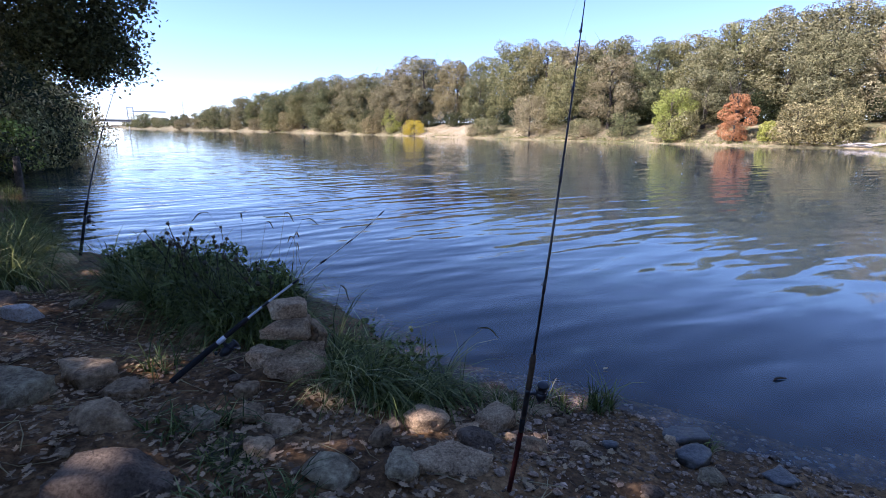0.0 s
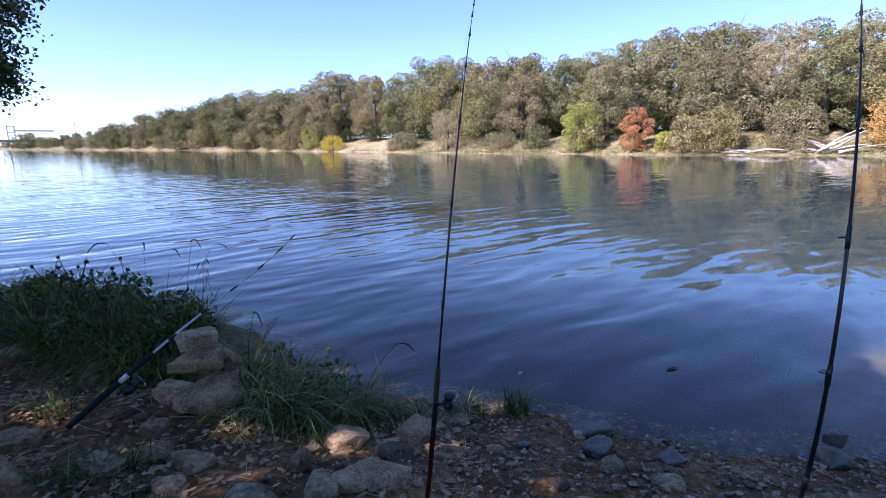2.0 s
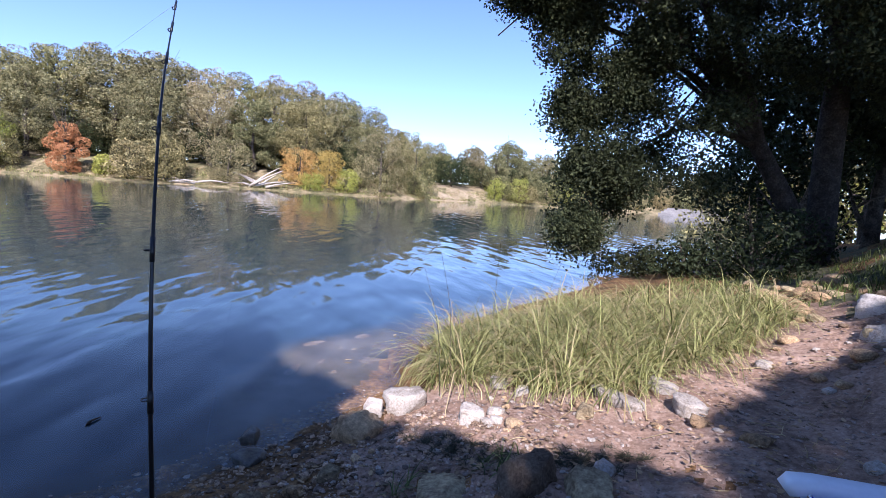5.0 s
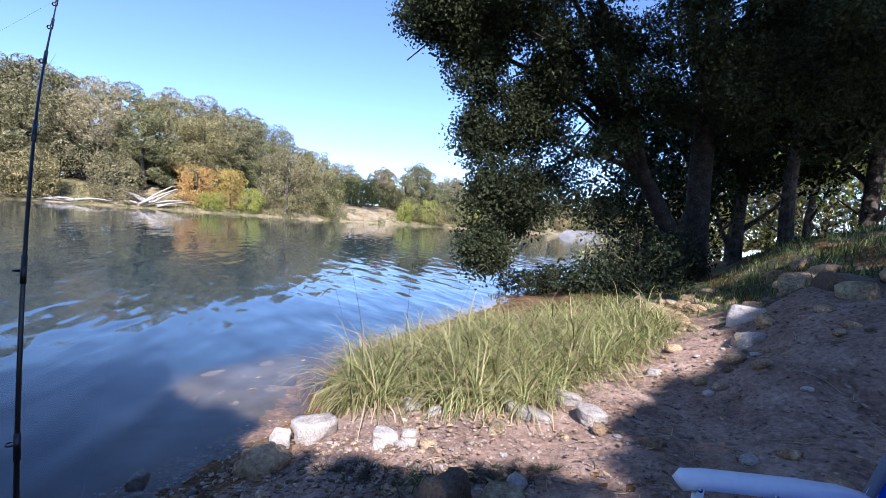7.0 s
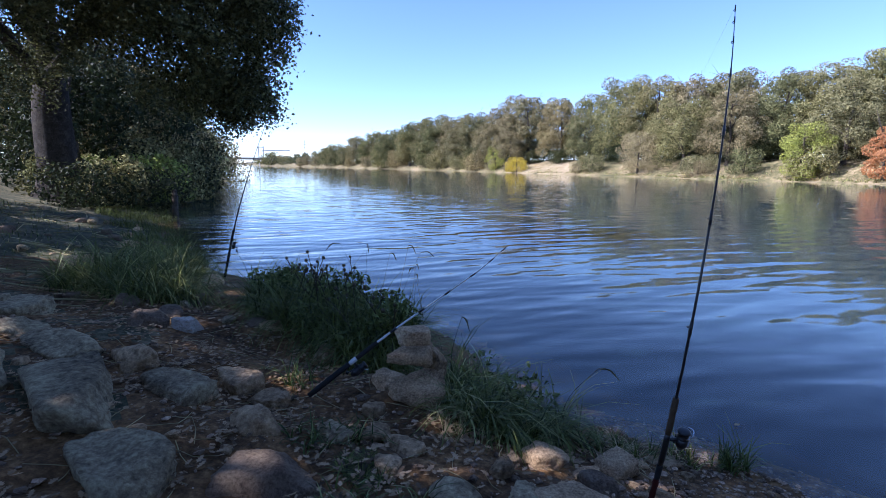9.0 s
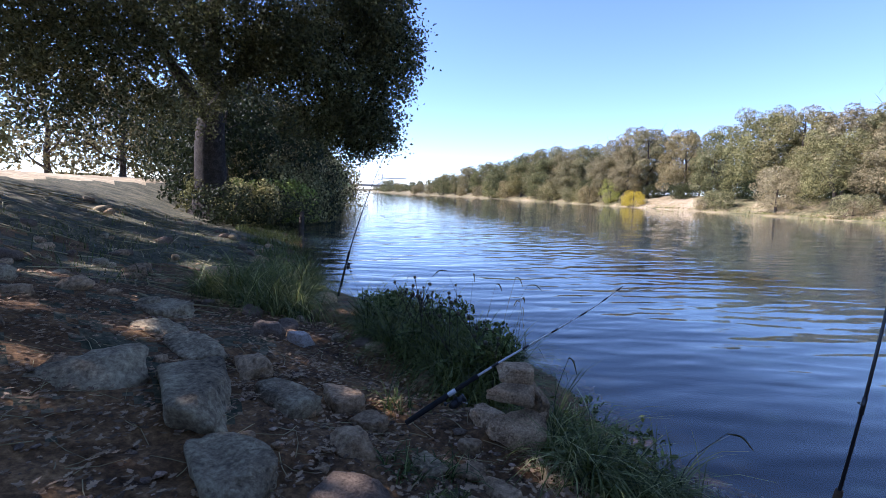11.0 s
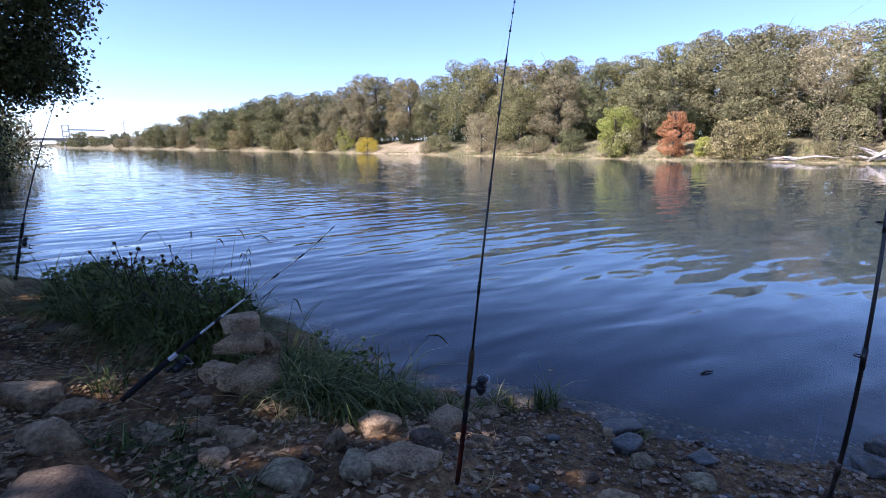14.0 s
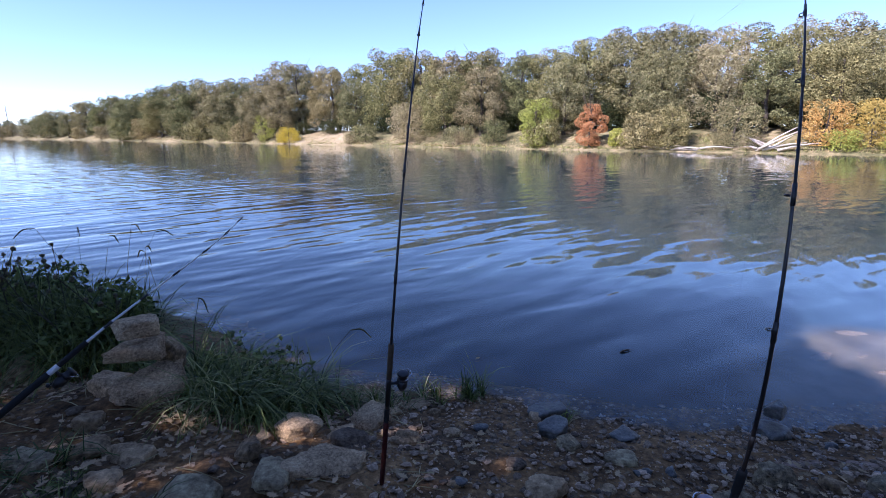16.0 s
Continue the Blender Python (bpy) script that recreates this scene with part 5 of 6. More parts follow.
def scatter_pebbles(name, label, mat, n, region, sizes, seed, sink=0.3):
    """Many small stones pressed into the ground, one mesh."""
    rng = np.random.RandomState(seed)
    protos = []
    for k in range(8):
        bm = bmesh.new()
        bmesh.ops.create_icosphere(bm, subdivisions=1, radius=0.5)
        for v in bm.verts:
            v.co *= 1 + 0.38 * rng.uniform(-1, 1)
        bm.verts.ensure_lookup_table()
        protos.append((np.array([v.co[:] for v in bm.verts]), np.array([[v.index for v in f.verts] for f in bm.faces])))
        bm.free()
    x0, y0, x1, y1 = region
    x, y = rng.uniform(x0, x1, n), rng.uniform(y0, y1, n)
    s = side_distance(x, y, NEAR_SHORE)
    keep = (s > -0.3) & (rng.uniform(0, 1, n) < np.interp(s, [-0.3, 0, 1.2, 3.0], [0.1, 1.0, 0.8, 0.35])) & (np.hypot(x, y) > 0.5)
    x, y = x[keep], y[keep]
    z = ground_height(x, y)
    V, F, o = [], [], 0
    for i in range(len(x)):
        pv, pf = protos[i % 8]
        d = sizes[0] * (sizes[1] / sizes[0]) ** (rng.uniform(0, 1) ** 2.2)
        a = rng.uniform(0, 6.28)
        q = pv * (d, d * rng.uniform(0.55, 0.9), d * rng.uniform(0.25, 0.5))
        q = np.stack([q[:, 0] * math.cos(a) - q[:, 1] * math.sin(a), q[:, 0] * math.sin(a) + q[:, 1] * math.cos(a), q[:, 2]], 1)
        V.append(q + (x[i], y[i], z[i] + d * (0.25 - sink * 0.3)))
        F.append(pf + o)
        o += len(pv)
    tagged(new(name, mesh_of(name, np.concatenate(V), np.concatenate(F), mat)), label, "gravel", kind="stuff")


scatter_pebbles("beach_gravel", "grey and brown gravel on the shore", GRAVEL, 14000, (0.1, 0.3, 3.0, 3.0), (0.008, 0.05), 51)
scatter_pebbles("pale_chips", "small pale stone chips on the shore", PALE_STONE, 900, (1.4, 0.0, 3.4, 2.2), (0.01, 0.045), 54)
scatter_pebbles("path_stones", "small stones strewn over the dirt bank", GRAVEL, 6500, (-3.6, 0.6, 0.3, 4.6), (0.008, 0.05), 52)
scatter_pebbles("dirt_stones", "small pale stones on the sunlit dirt", TAN_GRAVEL, 26000, (1.9, -2.4, 5.4, 1.3), (0.005, 0.04), 53)


def fallen_leaves(n, region, seed, density):
    rng = np.random.RandomState(seed)
    x, y = rng.uniform(region[0], region[2], n), rng.uniform(region[1], region[3], n)
    keep = (lumps(x, y, 1.1, seed) + 0.5 * rng.uniform(-1, 1, n) > density) & (side_distance(x, y, NEAR_SHORE) > 0.35)
    x, y = x[keep], y[keep]
    z = ground_height(x, y) + 0.018
    k = len(x)
    L = rng.uniform(0.016, 0.044, k)
    a = rng.uniform(0, 6.28, k)
    tip, roll = rng.uniform(-0.5, 0.5, k), rng.uniform(-0.5, 0.5, k)
    outline = ((-0.55, 0.0), (-0.28, 0.12), (-0.2, 0.3), (-0.06, 0.13), (0.1, 0.34), (0.2, 0.15), (0.38, 0.22), (0.55, 0.0),
               (0.36, -0.2), (0.2, -0.14), (0.08, -0.33), (-0.06, -0.13), (-0.22, -0.28), (-0.28, -0.11))
    V = np.empty((k, 14, 3))
    for c, (u, w) in enumerate(outline):
        h = 0.9 * w * w * rng.uniform(0.3, 1.6, k) + 0.5 * u * u * np.abs(tip) + w * roll * 0.6 + u * tip * 0.3 + 0.12
        V[:, c] = np.stack([x + L * (u * np.cos(a) - w * np.sin(a)), y + L * (u * np.sin(a) + w * np.cos(a)), z + L * np.maximum(h, -0.1)], 1)
    f = np.arange(14 * k).reshape(k, 14)
    F = np.concatenate([f[:, q] for q in ([0, 1, 13, 13], [1, 3, 11, 13], [1, 2, 3, 3], [3, 5, 9, 11], [3, 4, 5, 5], [5, 6, 7, 7], [5, 7, 9, 9], [7, 8, 9, 9], [9, 10, 11, 11], [11, 12, 13, 13])]).tolist()
    F = [q[:3] if q[2] == q[3] else q for q in F]
    tagged(new("fallen_leaves", mesh_of("fallen_leaves", V.reshape(-1, 3), F, LITTER)), "curled dry oak leaves strewn on the dirt", "leaf litter", kind="stuff")


fallen_leaves(21000, (-5.2, 0.3, 0.1, 3.6), 61, -0.04)
fallen_leaves(1500, (0.2, 0.6, 2.2, 2.0), 63, 0.02)
fallen_leaves(5000, (2.2, -3.0, 6.0, 0.9), 62, 0.1)


def twigs(n, region, seed, big=1.0):
    rng = np.random.RandomState(seed)
    pieces = []
    for _ in range(n):
        x, y = rng.uniform(region[0], region[2]), rng.uniform(region[1], region[3])
        if side_distance(np.array([x]), np.array([y]), NEAR_SHORE)[0] < 0.3:
            continue
        a, L = rng.uniform(0, 6.28), rng.uniform(0.05, 0.22) * big
        ends = [Vector((x + math.cos(a + 0.2 * j) * L * j, y + math.sin(a + 0.2 * j) * L * j, 0)) for j in (0, 0.5, 1)]
        for e in ends:
            e.z = gz(e.x, e.y) + 0.012
        pieces.append(tube(ends, [0.0022 * big, 0.002 * big, 0.0012 * big], 4))
    tagged(new("dry_twigs", mesh_of("dry_twigs", *joined(pieces), GRASS_DRY)), "dry twigs and straw scattered on the dirt", "twigs", kind="stuff")


twigs(330, (-3.4, 0.9, 0.4, 3.2), 66)
twigs(300, (-13.0, 2.5, -4.0, 9.5), 68, 4.0)
twigs(160, (2.2, -2.2, 4.8, 1.0), 67)


# ---- grass ----
def grass(name, label, mats, spots, n, height, width, bend, seed, category="grass", tuft_size=0.09):
    """A stand of grass: spots are (x, y, radius); the second material takes a share of the blades."""
    rng = np.random.RandomState(seed)
    w = np.array([r * r for _, _, r in spots])
    pick = rng.choice(len(spots), n, p=w / w.sum())
    a, q = rng.uniform(0, 6.28, n), np.sqrt(rng.uniform(0, 1, n))
    x = np.array([s[0] for s in spots])[pick] + np.cos(a) * q * np.array([s[2] for s in spots])[pick]
    y = np.array([s[1] for s in spots])[pick] + np.sin(a) * q * np.array([s[2] for s in spots])[pick]
    tuft = (np.round(np.stack([x, y], 1) / tuft_size + 0.3 * np.sin(np.stack([7 * y, 9 * x], 1))) - 0.3 * np.sin(np.stack([7 * y, 9 * x], 1))) * tuft_size
    x, y = x * 0.4 + tuft[:, 0] * 0.6, y * 0.4 + tuft[:, 1] * 0.6
    z = np.maximum(ground_height(x, y), -0.15) - 0.02
    h = rng.uniform(height[0], height[1], n) * (0.78 + 0.4 * lumps(x, y, 0.7, seed) + 0.3 * lumps(x, y, 0.25, seed + 1))
    V, F = blades(np.stack([x, y, z], 1), h, rng.uniform(0.6, 1.2, n) * width, bend, rng)
    slots = np.repeat((rng.uniform(0, 1, n) < 0.22).astype(int), 4)
    tagged(new(name, mesh_of(name, V, F, mats, True, slots)), label, category, kind="stuff")


grass("tall_grass", "tall pale green sunlit grass leaning over the waterline", [GRASS_PALE, GRASS_DRY],
      [(3.66, 1.27, 0.2), (3.9, 1.36, 0.26), (4.1, 1.2, 0.42), (4.4, 0.7, 0.6), (3.8, 0.5, 0.36), (3.78, 0.28, 0.34), (4.3, 0.25, 0.55), (4.9, -0.1, 0.65), (5.4, -0.45, 0.6), (4.35, -0.12, 0.33), (4.9, 0.7, 0.7),
       (4.6, 1.35, 0.45), (5.6, 0.4, 0.7), (6.1, -0.6, 0.5), (5.6, -0.8, 0.35)], 25000, (0.26, 0.78), 0.0095, 2.2, 71, tuft_size=0.17)
grass("shore_grass", "clump of green grass hanging over the water", [GRASS, GRASS_PALE],
      [(-0.5, 2.48, 0.2), (-0.6, 2.7, 0.2), (-0.36, 2.4, 0.17), (-0.22, 2.48, 0.13), (-0.1, 2.52, 0.1)], 2600, (0.2, 0.6), 0.0085, 2.2, 72, tuft_size=0.12)
grass("weed_clump", "dark green weeds and grass at the waterline", [GRASS, GRASS],
      [(-1.5, 3.35, 0.36), (-1.85, 3.5, 0.42), (-2.25, 3.8, 0.42), (-1.3, 3.1, 0.28), (-2.6, 4.05, 0.3)], 6000, (0.32, 0.78), 0.0095, 1.6, 73, tuft_size=0.14)
grass("bank_grass", "long green grass on the shaded bank", [GRASS, GRASS_PALE],
      [(-3.6, 3.55, 0.34), (-3.95, 3.9, 0.42), (-4.3, 4.3, 0.45), (-4.5, 4.8, 0.4), (-4.75, 5.2, 0.4), (-3.3, 3.5, 0.22), (-4.3, 3.7, 0.35), (-5.2, 5.6, 0.4)], 6500, (0.3, 0.85), 0.0095, 1.8, 74, tuft_size=0.14)
grass("upstream_grass", "lush shaded grass along the upstream waterline", [GRASS, GRASS],
      [(-5.9, 6.3, 0.4), (-6.6, 7.0, 0.5), (-7.6, 8.0, 0.55), (-9.0, 9.3, 0.7), (-10.6, 10.8, 0.9), (-12.6, 12.6, 1.0), (-15.0, 14.6, 1.2)], 6000, (0.15, 0.5), 0.012, 1.4, 69)
grass("slope_grass", "short grass on the upper bank", [GRASS, GRASS_DRY],
      [(-7.5, 5.0, 1.4), (-9.5, 6.8, 1.4), (-6.0, 3.6, 1.0), (-8.5, 4.4, 1.3), (-11.5, 8.4, 1.4), (-5.2, 3.0, 0.5)], 2600, (0.06, 0.24), 0.009, 1.1, 75)
grass("downstream_grass", "short green grass on the slope under the oak", [GRASS, GRASS_PALE],
      [(6.6, -2.2, 0.8), (7.8, -2.6, 1.0), (9.2, -3.4, 1.2), (7.4, -3.8, 1.0), (11, -4.8, 1.4), (5.8, -2.8, 0.6), (9.5, -1.2, 1.0), (8.0, -0.4, 0.9)], 6500, (0.08, 0.26), 0.012, 0.9, 76)
grass("water_tuft", "small tuft of dark grass standing in the shallows", [GRASS, GRASS], [(0.76, 2.52, 0.07)], 170, (0.15, 0.3), 0.008, 0.9, 77)
grass("edge_grass", "thin grass along the gravel edge", [GRASS, GRASS_DRY], [(0.08, 2.52, 0.14), (0.28, 2.47, 0.12), (0.52, 2.5, 0.1), (1.14, 2.12, 0.06)], 520, (0.06, 0.2), 0.007, 1.0, 78)
grass("path_tufts", "straggling green tufts in the dirt path", [GRASS, GRASS_PALE],
      [(-1.17, 1.82, 0.1), (-0.85, 1.5, 0.1), (-1.55, 2.42, 0.1), (-1.0, 1.95, 0.08), (-0.6, 1.5, 0.08), (2.1, 0.9, 0.05), (2.4, 0.55, 0.1)], 420, (0.08, 0.24), 0.008, 1.3, 79)


# moss with dead grass, thickened and dark to stand for the shade band too
grass("moss_mat", "dark moss and dead grass on sunlit dirt, doubling as shade", [SEED, TURF], [(2.62, 1.18, 0.06), (2.6, 1.06, 0.08), (2.57, 0.92, 0.1), (2.55, 0.78, 0.11), (2.5, 0.66, 0.11), (2.46, 0.55, 0.09), (2.58, 0.22, 0.11), (2.64, 0.06, 0.12), (2.7, -0.06, 0.08)], 15000, (0.03, 0.075), 0.0055, 2.2, 70, "moss")


grass("moss_clod", "dark green moss on a clod of earth in the path", [GRASS, SEED], [(-0.91, 1.72, 0.09), (-0.84, 1.66, 0.06)], 2600, (0.03, 0.1), 0.005, 2.2, 86, "moss")
grass("stone_moss", "yellow-green moss at the back of the tan stone", [GRASS_PALE, GRASS], [(-0.22, 2.24, 0.08), (-0.08, 2.27, 0.07)], 1500, (0.04, 0.11), 0.004, 2.2, 87, "moss")
grass("dead_grass", "tuft of dead straw grass at the foot of the green clump", [GRASS_DRY, GRASS], [(-0.62, 2.22, 0.1), (0.2, 2.42, 0.1)], 700, (0.05, 0.18), 0.005, 2.4, 88)


def bur_mesh():
    rng = np.random.RandomState(4)
    bm = bmesh.new()
    bmesh.ops.create_icosphere(bm, subdivisions=2, radius=0.011)
    for v in bm.verts:
        v.co *= rng.uniform(0.75, 1.5)
    me = bpy.data.meshes.new("seed_head")
    bm.to_mesh(me)
    bm.free()
    me.materials.append(SEED)
    return me


BUR = bur_mesh()


def seed_stalks(name, label, places, seed, heads=True):
    rr = random.Random(seed)
    for k, (x, y, h) in enumerate(places):
        root = thing(name, (x, y, max(gz(x, y), -0.05)), label, "weed", "weeds at the waterline")
        dx, dy = rr.uniform(-0.2, 0.2), rr.uniform(-0.2, 0.2)
        line = bezier([(0, 0, 0), (dx * 0.3, dy * 0.3, h * 0.55), (dx, dy, h)], 4)
        part("stem", mesh_of("stem", *tube(line, [(0.004 if heads else 0.0026) - 0.0002 * j for j in range(9)], 4), SEED if heads else TURF), root)
        if heads:
            tips = [line[-1]]
            for j in (4, 5, 6):
                tips.append(line[j] + Vector((rr.uniform(-0.07, 0.07), rr.uniform(-0.07, 0.07), rr.uniform(0.06, 0.14))))
                part("side_stem", mesh_of("side_stem", *tube([line[j], line[j].lerp(tips[-1], 0.5), tips[-1]], [0.002, 0.002, 0.0015], 4), SEED), root)
            for tip in tips:
                head = part("seed_head", BUR, root)
                q = rr.uniform(0.6, 1.2)
                head.matrix_local = pose(*tip, rr.uniform(0, 90), 0, rr.uniform(0, 360)) @ Matrix.Diagonal((q, q, q, 1))
        else:
            ear = bezier([line[-1], line[-1] + Vector((dx * 0.3, dy * 0.3, 0.0)), line[-1] + Vector((dx * 0.55, dy * 0.55, -0.05))], 4)
            part("seed_head", mesh_of("seed_head", *tube(ear, [0.002 + 0.0024 * math.sin(0.4 * j) for j in range(9)], 5), TURF), root)


def broad_leaves(name, label, spots, n, size, height, mat, seed):
    """Leafy weeds: small broad leaves gathered in low domes over the spots."""
    rng = np.random.RandomState(seed)
    bl = []
    for x, y, r in spots:
        for _ in range(7):
            a, q = rng.uniform(0, 6.28), r * rng.uniform(0, 1) ** 0.5
            z = max(gz(x, y), 0) + height * rng.uniform(0.3, 1.0) * (1 - 0.4 * (q / r) ** 2)
            bl.append((np.array([x + math.cos(a) * q, y + math.sin(a) * q, z]), (0.13, 0.13, 0.11)))
    pts, out = blob_points(bl, n, rng, 0.4, True)
    v, f = leaf_arrays(pts, size, rng, 0.5, 0.4, out * 0.5 + np.array([0, 0, 0.3]))
    tagged(new(name, mesh_of(name, v, f, mat)), label, "weeds", kind="stuff")


broad_leaves("leafy_weeds", "dark leafy weeds at the waterline", [(-1.5, 3.35, 0.32), (-1.85, 3.5, 0.36), (-2.25, 3.8, 0.36), (-1.3, 3.1, 0.22), (-2.5, 3.95, 0.25)], 3600, 0.05, 0.42, LEAF_WEED, 83)
broad_leaves("leafy_weeds", "leafy weeds among the shore grass", [(-0.42, 2.52, 0.16), (-0.25, 2.46, 0.14), (-0.6, 2.75, 0.16)], 520, 0.036, 0.3, LEAF_WEED, 84)
rr = random.Random(8)
seed_stalks("weed_stalk", "dark dried weed stalk with a seed head", [(-2.3 + 0.075 * k + rr.uniform(-0.1, 0.1), 3.72 - 0.05 * k + rr.uniform(-0.15, 0.15), rr.uniform(0.42, 0.66)) for k in range(15)], 81)
seed_stalks("grass_stalk", "thin dry grass stalk bending over the water", [(-1.7 + 0.1 * k + rr.uniform(-0.1, 0.1), 3.75 - 0.06 * k + rr.uniform(-0.1, 0.2), rr.uniform(0.55, 0.85)) for k in range(8)] + [(-0.75, 2.75, 0.55), (-0.1, 2.6, 0.4)], 91, False)
seed_stalks("grass_stalk", "thin dry grass stalk above the tall grass", [(3.3, 1.25, 0.9), (3.6, 1.3, 1.0), (4.2, 1.2, 0.95), (4.7, 0.9, 0.9), (5.4, 0.2, 0.95), (5.8, -0.3, 0.9)], 97, False)


# ---- fishing rods ----
def ring(centre, radius, wire, axis):
    z = Vector(axis).normalized()
    u = z.orthogonal().normalized()
    v = z.cross(u)
    pts = [Vector(centre) + (u * math.cos(a) + v * math.sin(a)) * radius for a in [2 * math.pi * k / 12 for k in range(13)]]
    return tube(pts, [wire] * 13, 5, False)


def along(line, s):
    """The point at the share s of a line's length, and the direction there."""
    seg = [(line[i + 1] - line[i]).length for i in range(len(line) - 1)]
    d = s * sum(seg)
    for i, l in enumerate(seg):
        if d <= l or i == len(seg) - 1:
            return line[i].lerp(line[i + 1], min(1, d / l)), (line[i + 1] - line[i]).normalized()
        d -= l


def stretch(line, a, b, n=8):
    return [along(line, a + (b - a) * k / n)[0] for k in range(n + 1)]


def spinning_reel(rod, at, axis, out, scale, body_mat, spool_mat):
    """A spinning reel under the rod: foot, body, spool, bail, crank with knob."""
    a, o = Vector(axis).normalized(), Vector(out).normalized()
    s = a.cross(o).normalized()
    p = Vector(at)
    reel = part("reel", mesh_of("reel", *joined([tube([p, p + o * 0.025 * scale, p + o * 0.055 * scale], [0.006 * scale, 0.007 * scale, 0.012 * scale], 8),
                                                  tube([p + o * 0.06 * scale - a * 0.045 * scale, p + o * 0.06 * scale - a * 0.02 * scale, p + o * 0.06 * scale + a * 0.01 * scale],
                                                       [0.012 * scale, 0.024 * scale, 0.022 * scale], 12)]), body_mat, True), rod, "fixed-spool fishing reel")
    c = p + o * 0.06 * scale
    part("spool", mesh_of("spool", *joined([tube([c + a * 0.012 * scale, c + a * 0.014 * scale, c + a * 0.018 * scale, c + a * 0.04 * scale, c + a * 0.044 * scale, c + a * 0.05 * scale],
                                                 [0.02 * scale, 0.026 * scale, 0.02 * scale, 0.019 * scale, 0.026 * scale, 0.018 * scale], 16)]), spool_mat, True), reel, "metal line spool")
    bail = [c + s * 0.032 * scale * math.cos(t) + o * 0.034 * scale * math.sin(t) + a * (0.03 + 0.02 * math.sin(t)) * scale for t in [math.pi * k / 10 for k in range(11)]]
    part("bail", mesh_of("bail", *tube(bail, [0.0022 * scale] * 11, 6), STEEL, True), reel)
    h = c - a * 0.02 * scale
    part("crank", mesh_of("crank", *joined([tube([h, h + s * 0.05 * scale], [0.004 * scale, 0.004 * scale], 6), tube([h + s * 0.05 * scale, h + s * 0.056 * scale - a * 0.045 * scale], [0.004 * scale, 0.003 * scale], 6),
                                            tube([h + s * 0.05 * scale - a * 0.045 * scale, h + s * 0.06 * scale - a * 0.045 * scale, h + s * 0.08 * scale - a * 0.045 * scale], [0.006 * scale, 0.009 * scale, 0.007 * scale], 8)]), BLACK, True), reel)


def fishing_rod(label, points, butt, sections, guides, blank_mat, line_to=None, line_start=1.0):
    """sections: (from, to, name, radius, material) along the length; guides: shares of the length."""
    base = Vector(points[0])
    line = bezier([Vector(p) - base for p in points], 8)
    rod = thing("fishing_rod", tuple(base), label, "fishing rod")
    n = 28
    part("blank", mesh_of("blank", *tube(stretch(line, 0.02, 1.0, n), [butt * (1 - 0.82 * k / n) for k in range(n + 1)], 8), blank_mat, True), rod)
    for a, c, name, r, m in sections:
        k = 14 if "cord" in name else 6
        rad = [r * (1.0 + (0.16 if "cord" in name and j % 2 else 0)) * (0.9 if j in (0, k) else 1.0) for j in range(k + 1)]
        part(name, mesh_of(name, *tube(stretch(line, a, c, k), rad, 10), m, True), rod)
    for g in guides:
        p, d = along(line, g)
        r = 0.008 * (1 - 0.75 * g) + 0.001
        q = p + d.cross(Vector((1, 0, 0))).normalized() * (r + 0.006)
        part("line_guide", mesh_of("line_guide", *joined([ring(q, r, 0.0012, d), tube([p - d * 0.012, q - (q - p).normalized() * r], [0.0014, 0.0012], 5), tube([p + d * 0.012, q - (q - p).normalized() * r], [0.0014, 0.0012], 5),
                                                             tube([p - d * 0.02, p + d * 0.02], [butt * (1 - 0.8 * g) + 0.001] * 2, 8)]), BLACK, True), rod)
    if line_to is not None:
        p = along(line, line_start)[0]
        part("line", mesh_of("line", *tube([p, p.lerp(Vector(line_to) - base, 0.5) + Vector((0, 0, -0.05)), Vector(line_to) - base], [0.00022] * 3, 4), LINE), rod, "thin clear fishing line")
    return rod, line


rod, ln = fishing_rod("black fishing rod with a cork grip standing in the gravel", [(0.155, 1.575, 0.250), (0.161, 1.465, 0.509), (0.168, 1.374, 0.767), (0.181, 1.324, 1.026), (0.206, 1.334, 1.284), (0.248, 1.427, 1.543), (0.312, 1.624, 1.802), (0.403, 1.946, 2.060)], 0.0055,
                      [(0.0, 0.17, "red_cord_grip", 0.0082, RED_CORD), (0.17, 0.2, "butt_grip", 0.0085, BLACK_FOAM), (0.2, 0.26, "reel_seat", 0.0085, BLACK), (0.26, 0.32, "cork_grip", 0.0088, CORK)], (0.42, 0.56, 0.68, 0.79, 0.88, 0.95, 0.995), BLACK, (0.9, 9.0, 0.05))
p, d = along(ln, 0.25)
spinning_reel(rod, p, d, (1.0, 0.15, 0.0), 0.72, BLACK, BLACK)
rod, ln = fishing_rod("black fishing rod with a silver and red reel in gravel", [(0.989, 0.999, 0.250), (0.926, 0.884, 0.482), (0.857, 0.780, 0.713), (0.800, 0.704, 0.945), (0.774, 0.673, 1.177), (0.798, 0.702, 1.408), (0.889, 0.808, 1.640), (1.066, 1.006, 1.872)], 0.0062,
                      [(0.0, 0.22, "foam_grip", 0.011, BLACK_FOAM), (0.22, 0.28, "reel_seat", 0.009, BLACK), (0.28, 0.33, "fore_grip", 0.0095, BLACK_FOAM)], (0.38, 0.52, 0.65, 0.77, 0.87, 0.94, 0.995), BLACK, (2.4, 9.0, 0.05))
p, d = along(ln, 0.23)
spinning_reel(rod, p, d, (-0.75, 0.3, 0.0), 0.85, REEL_RED, SPOOL)
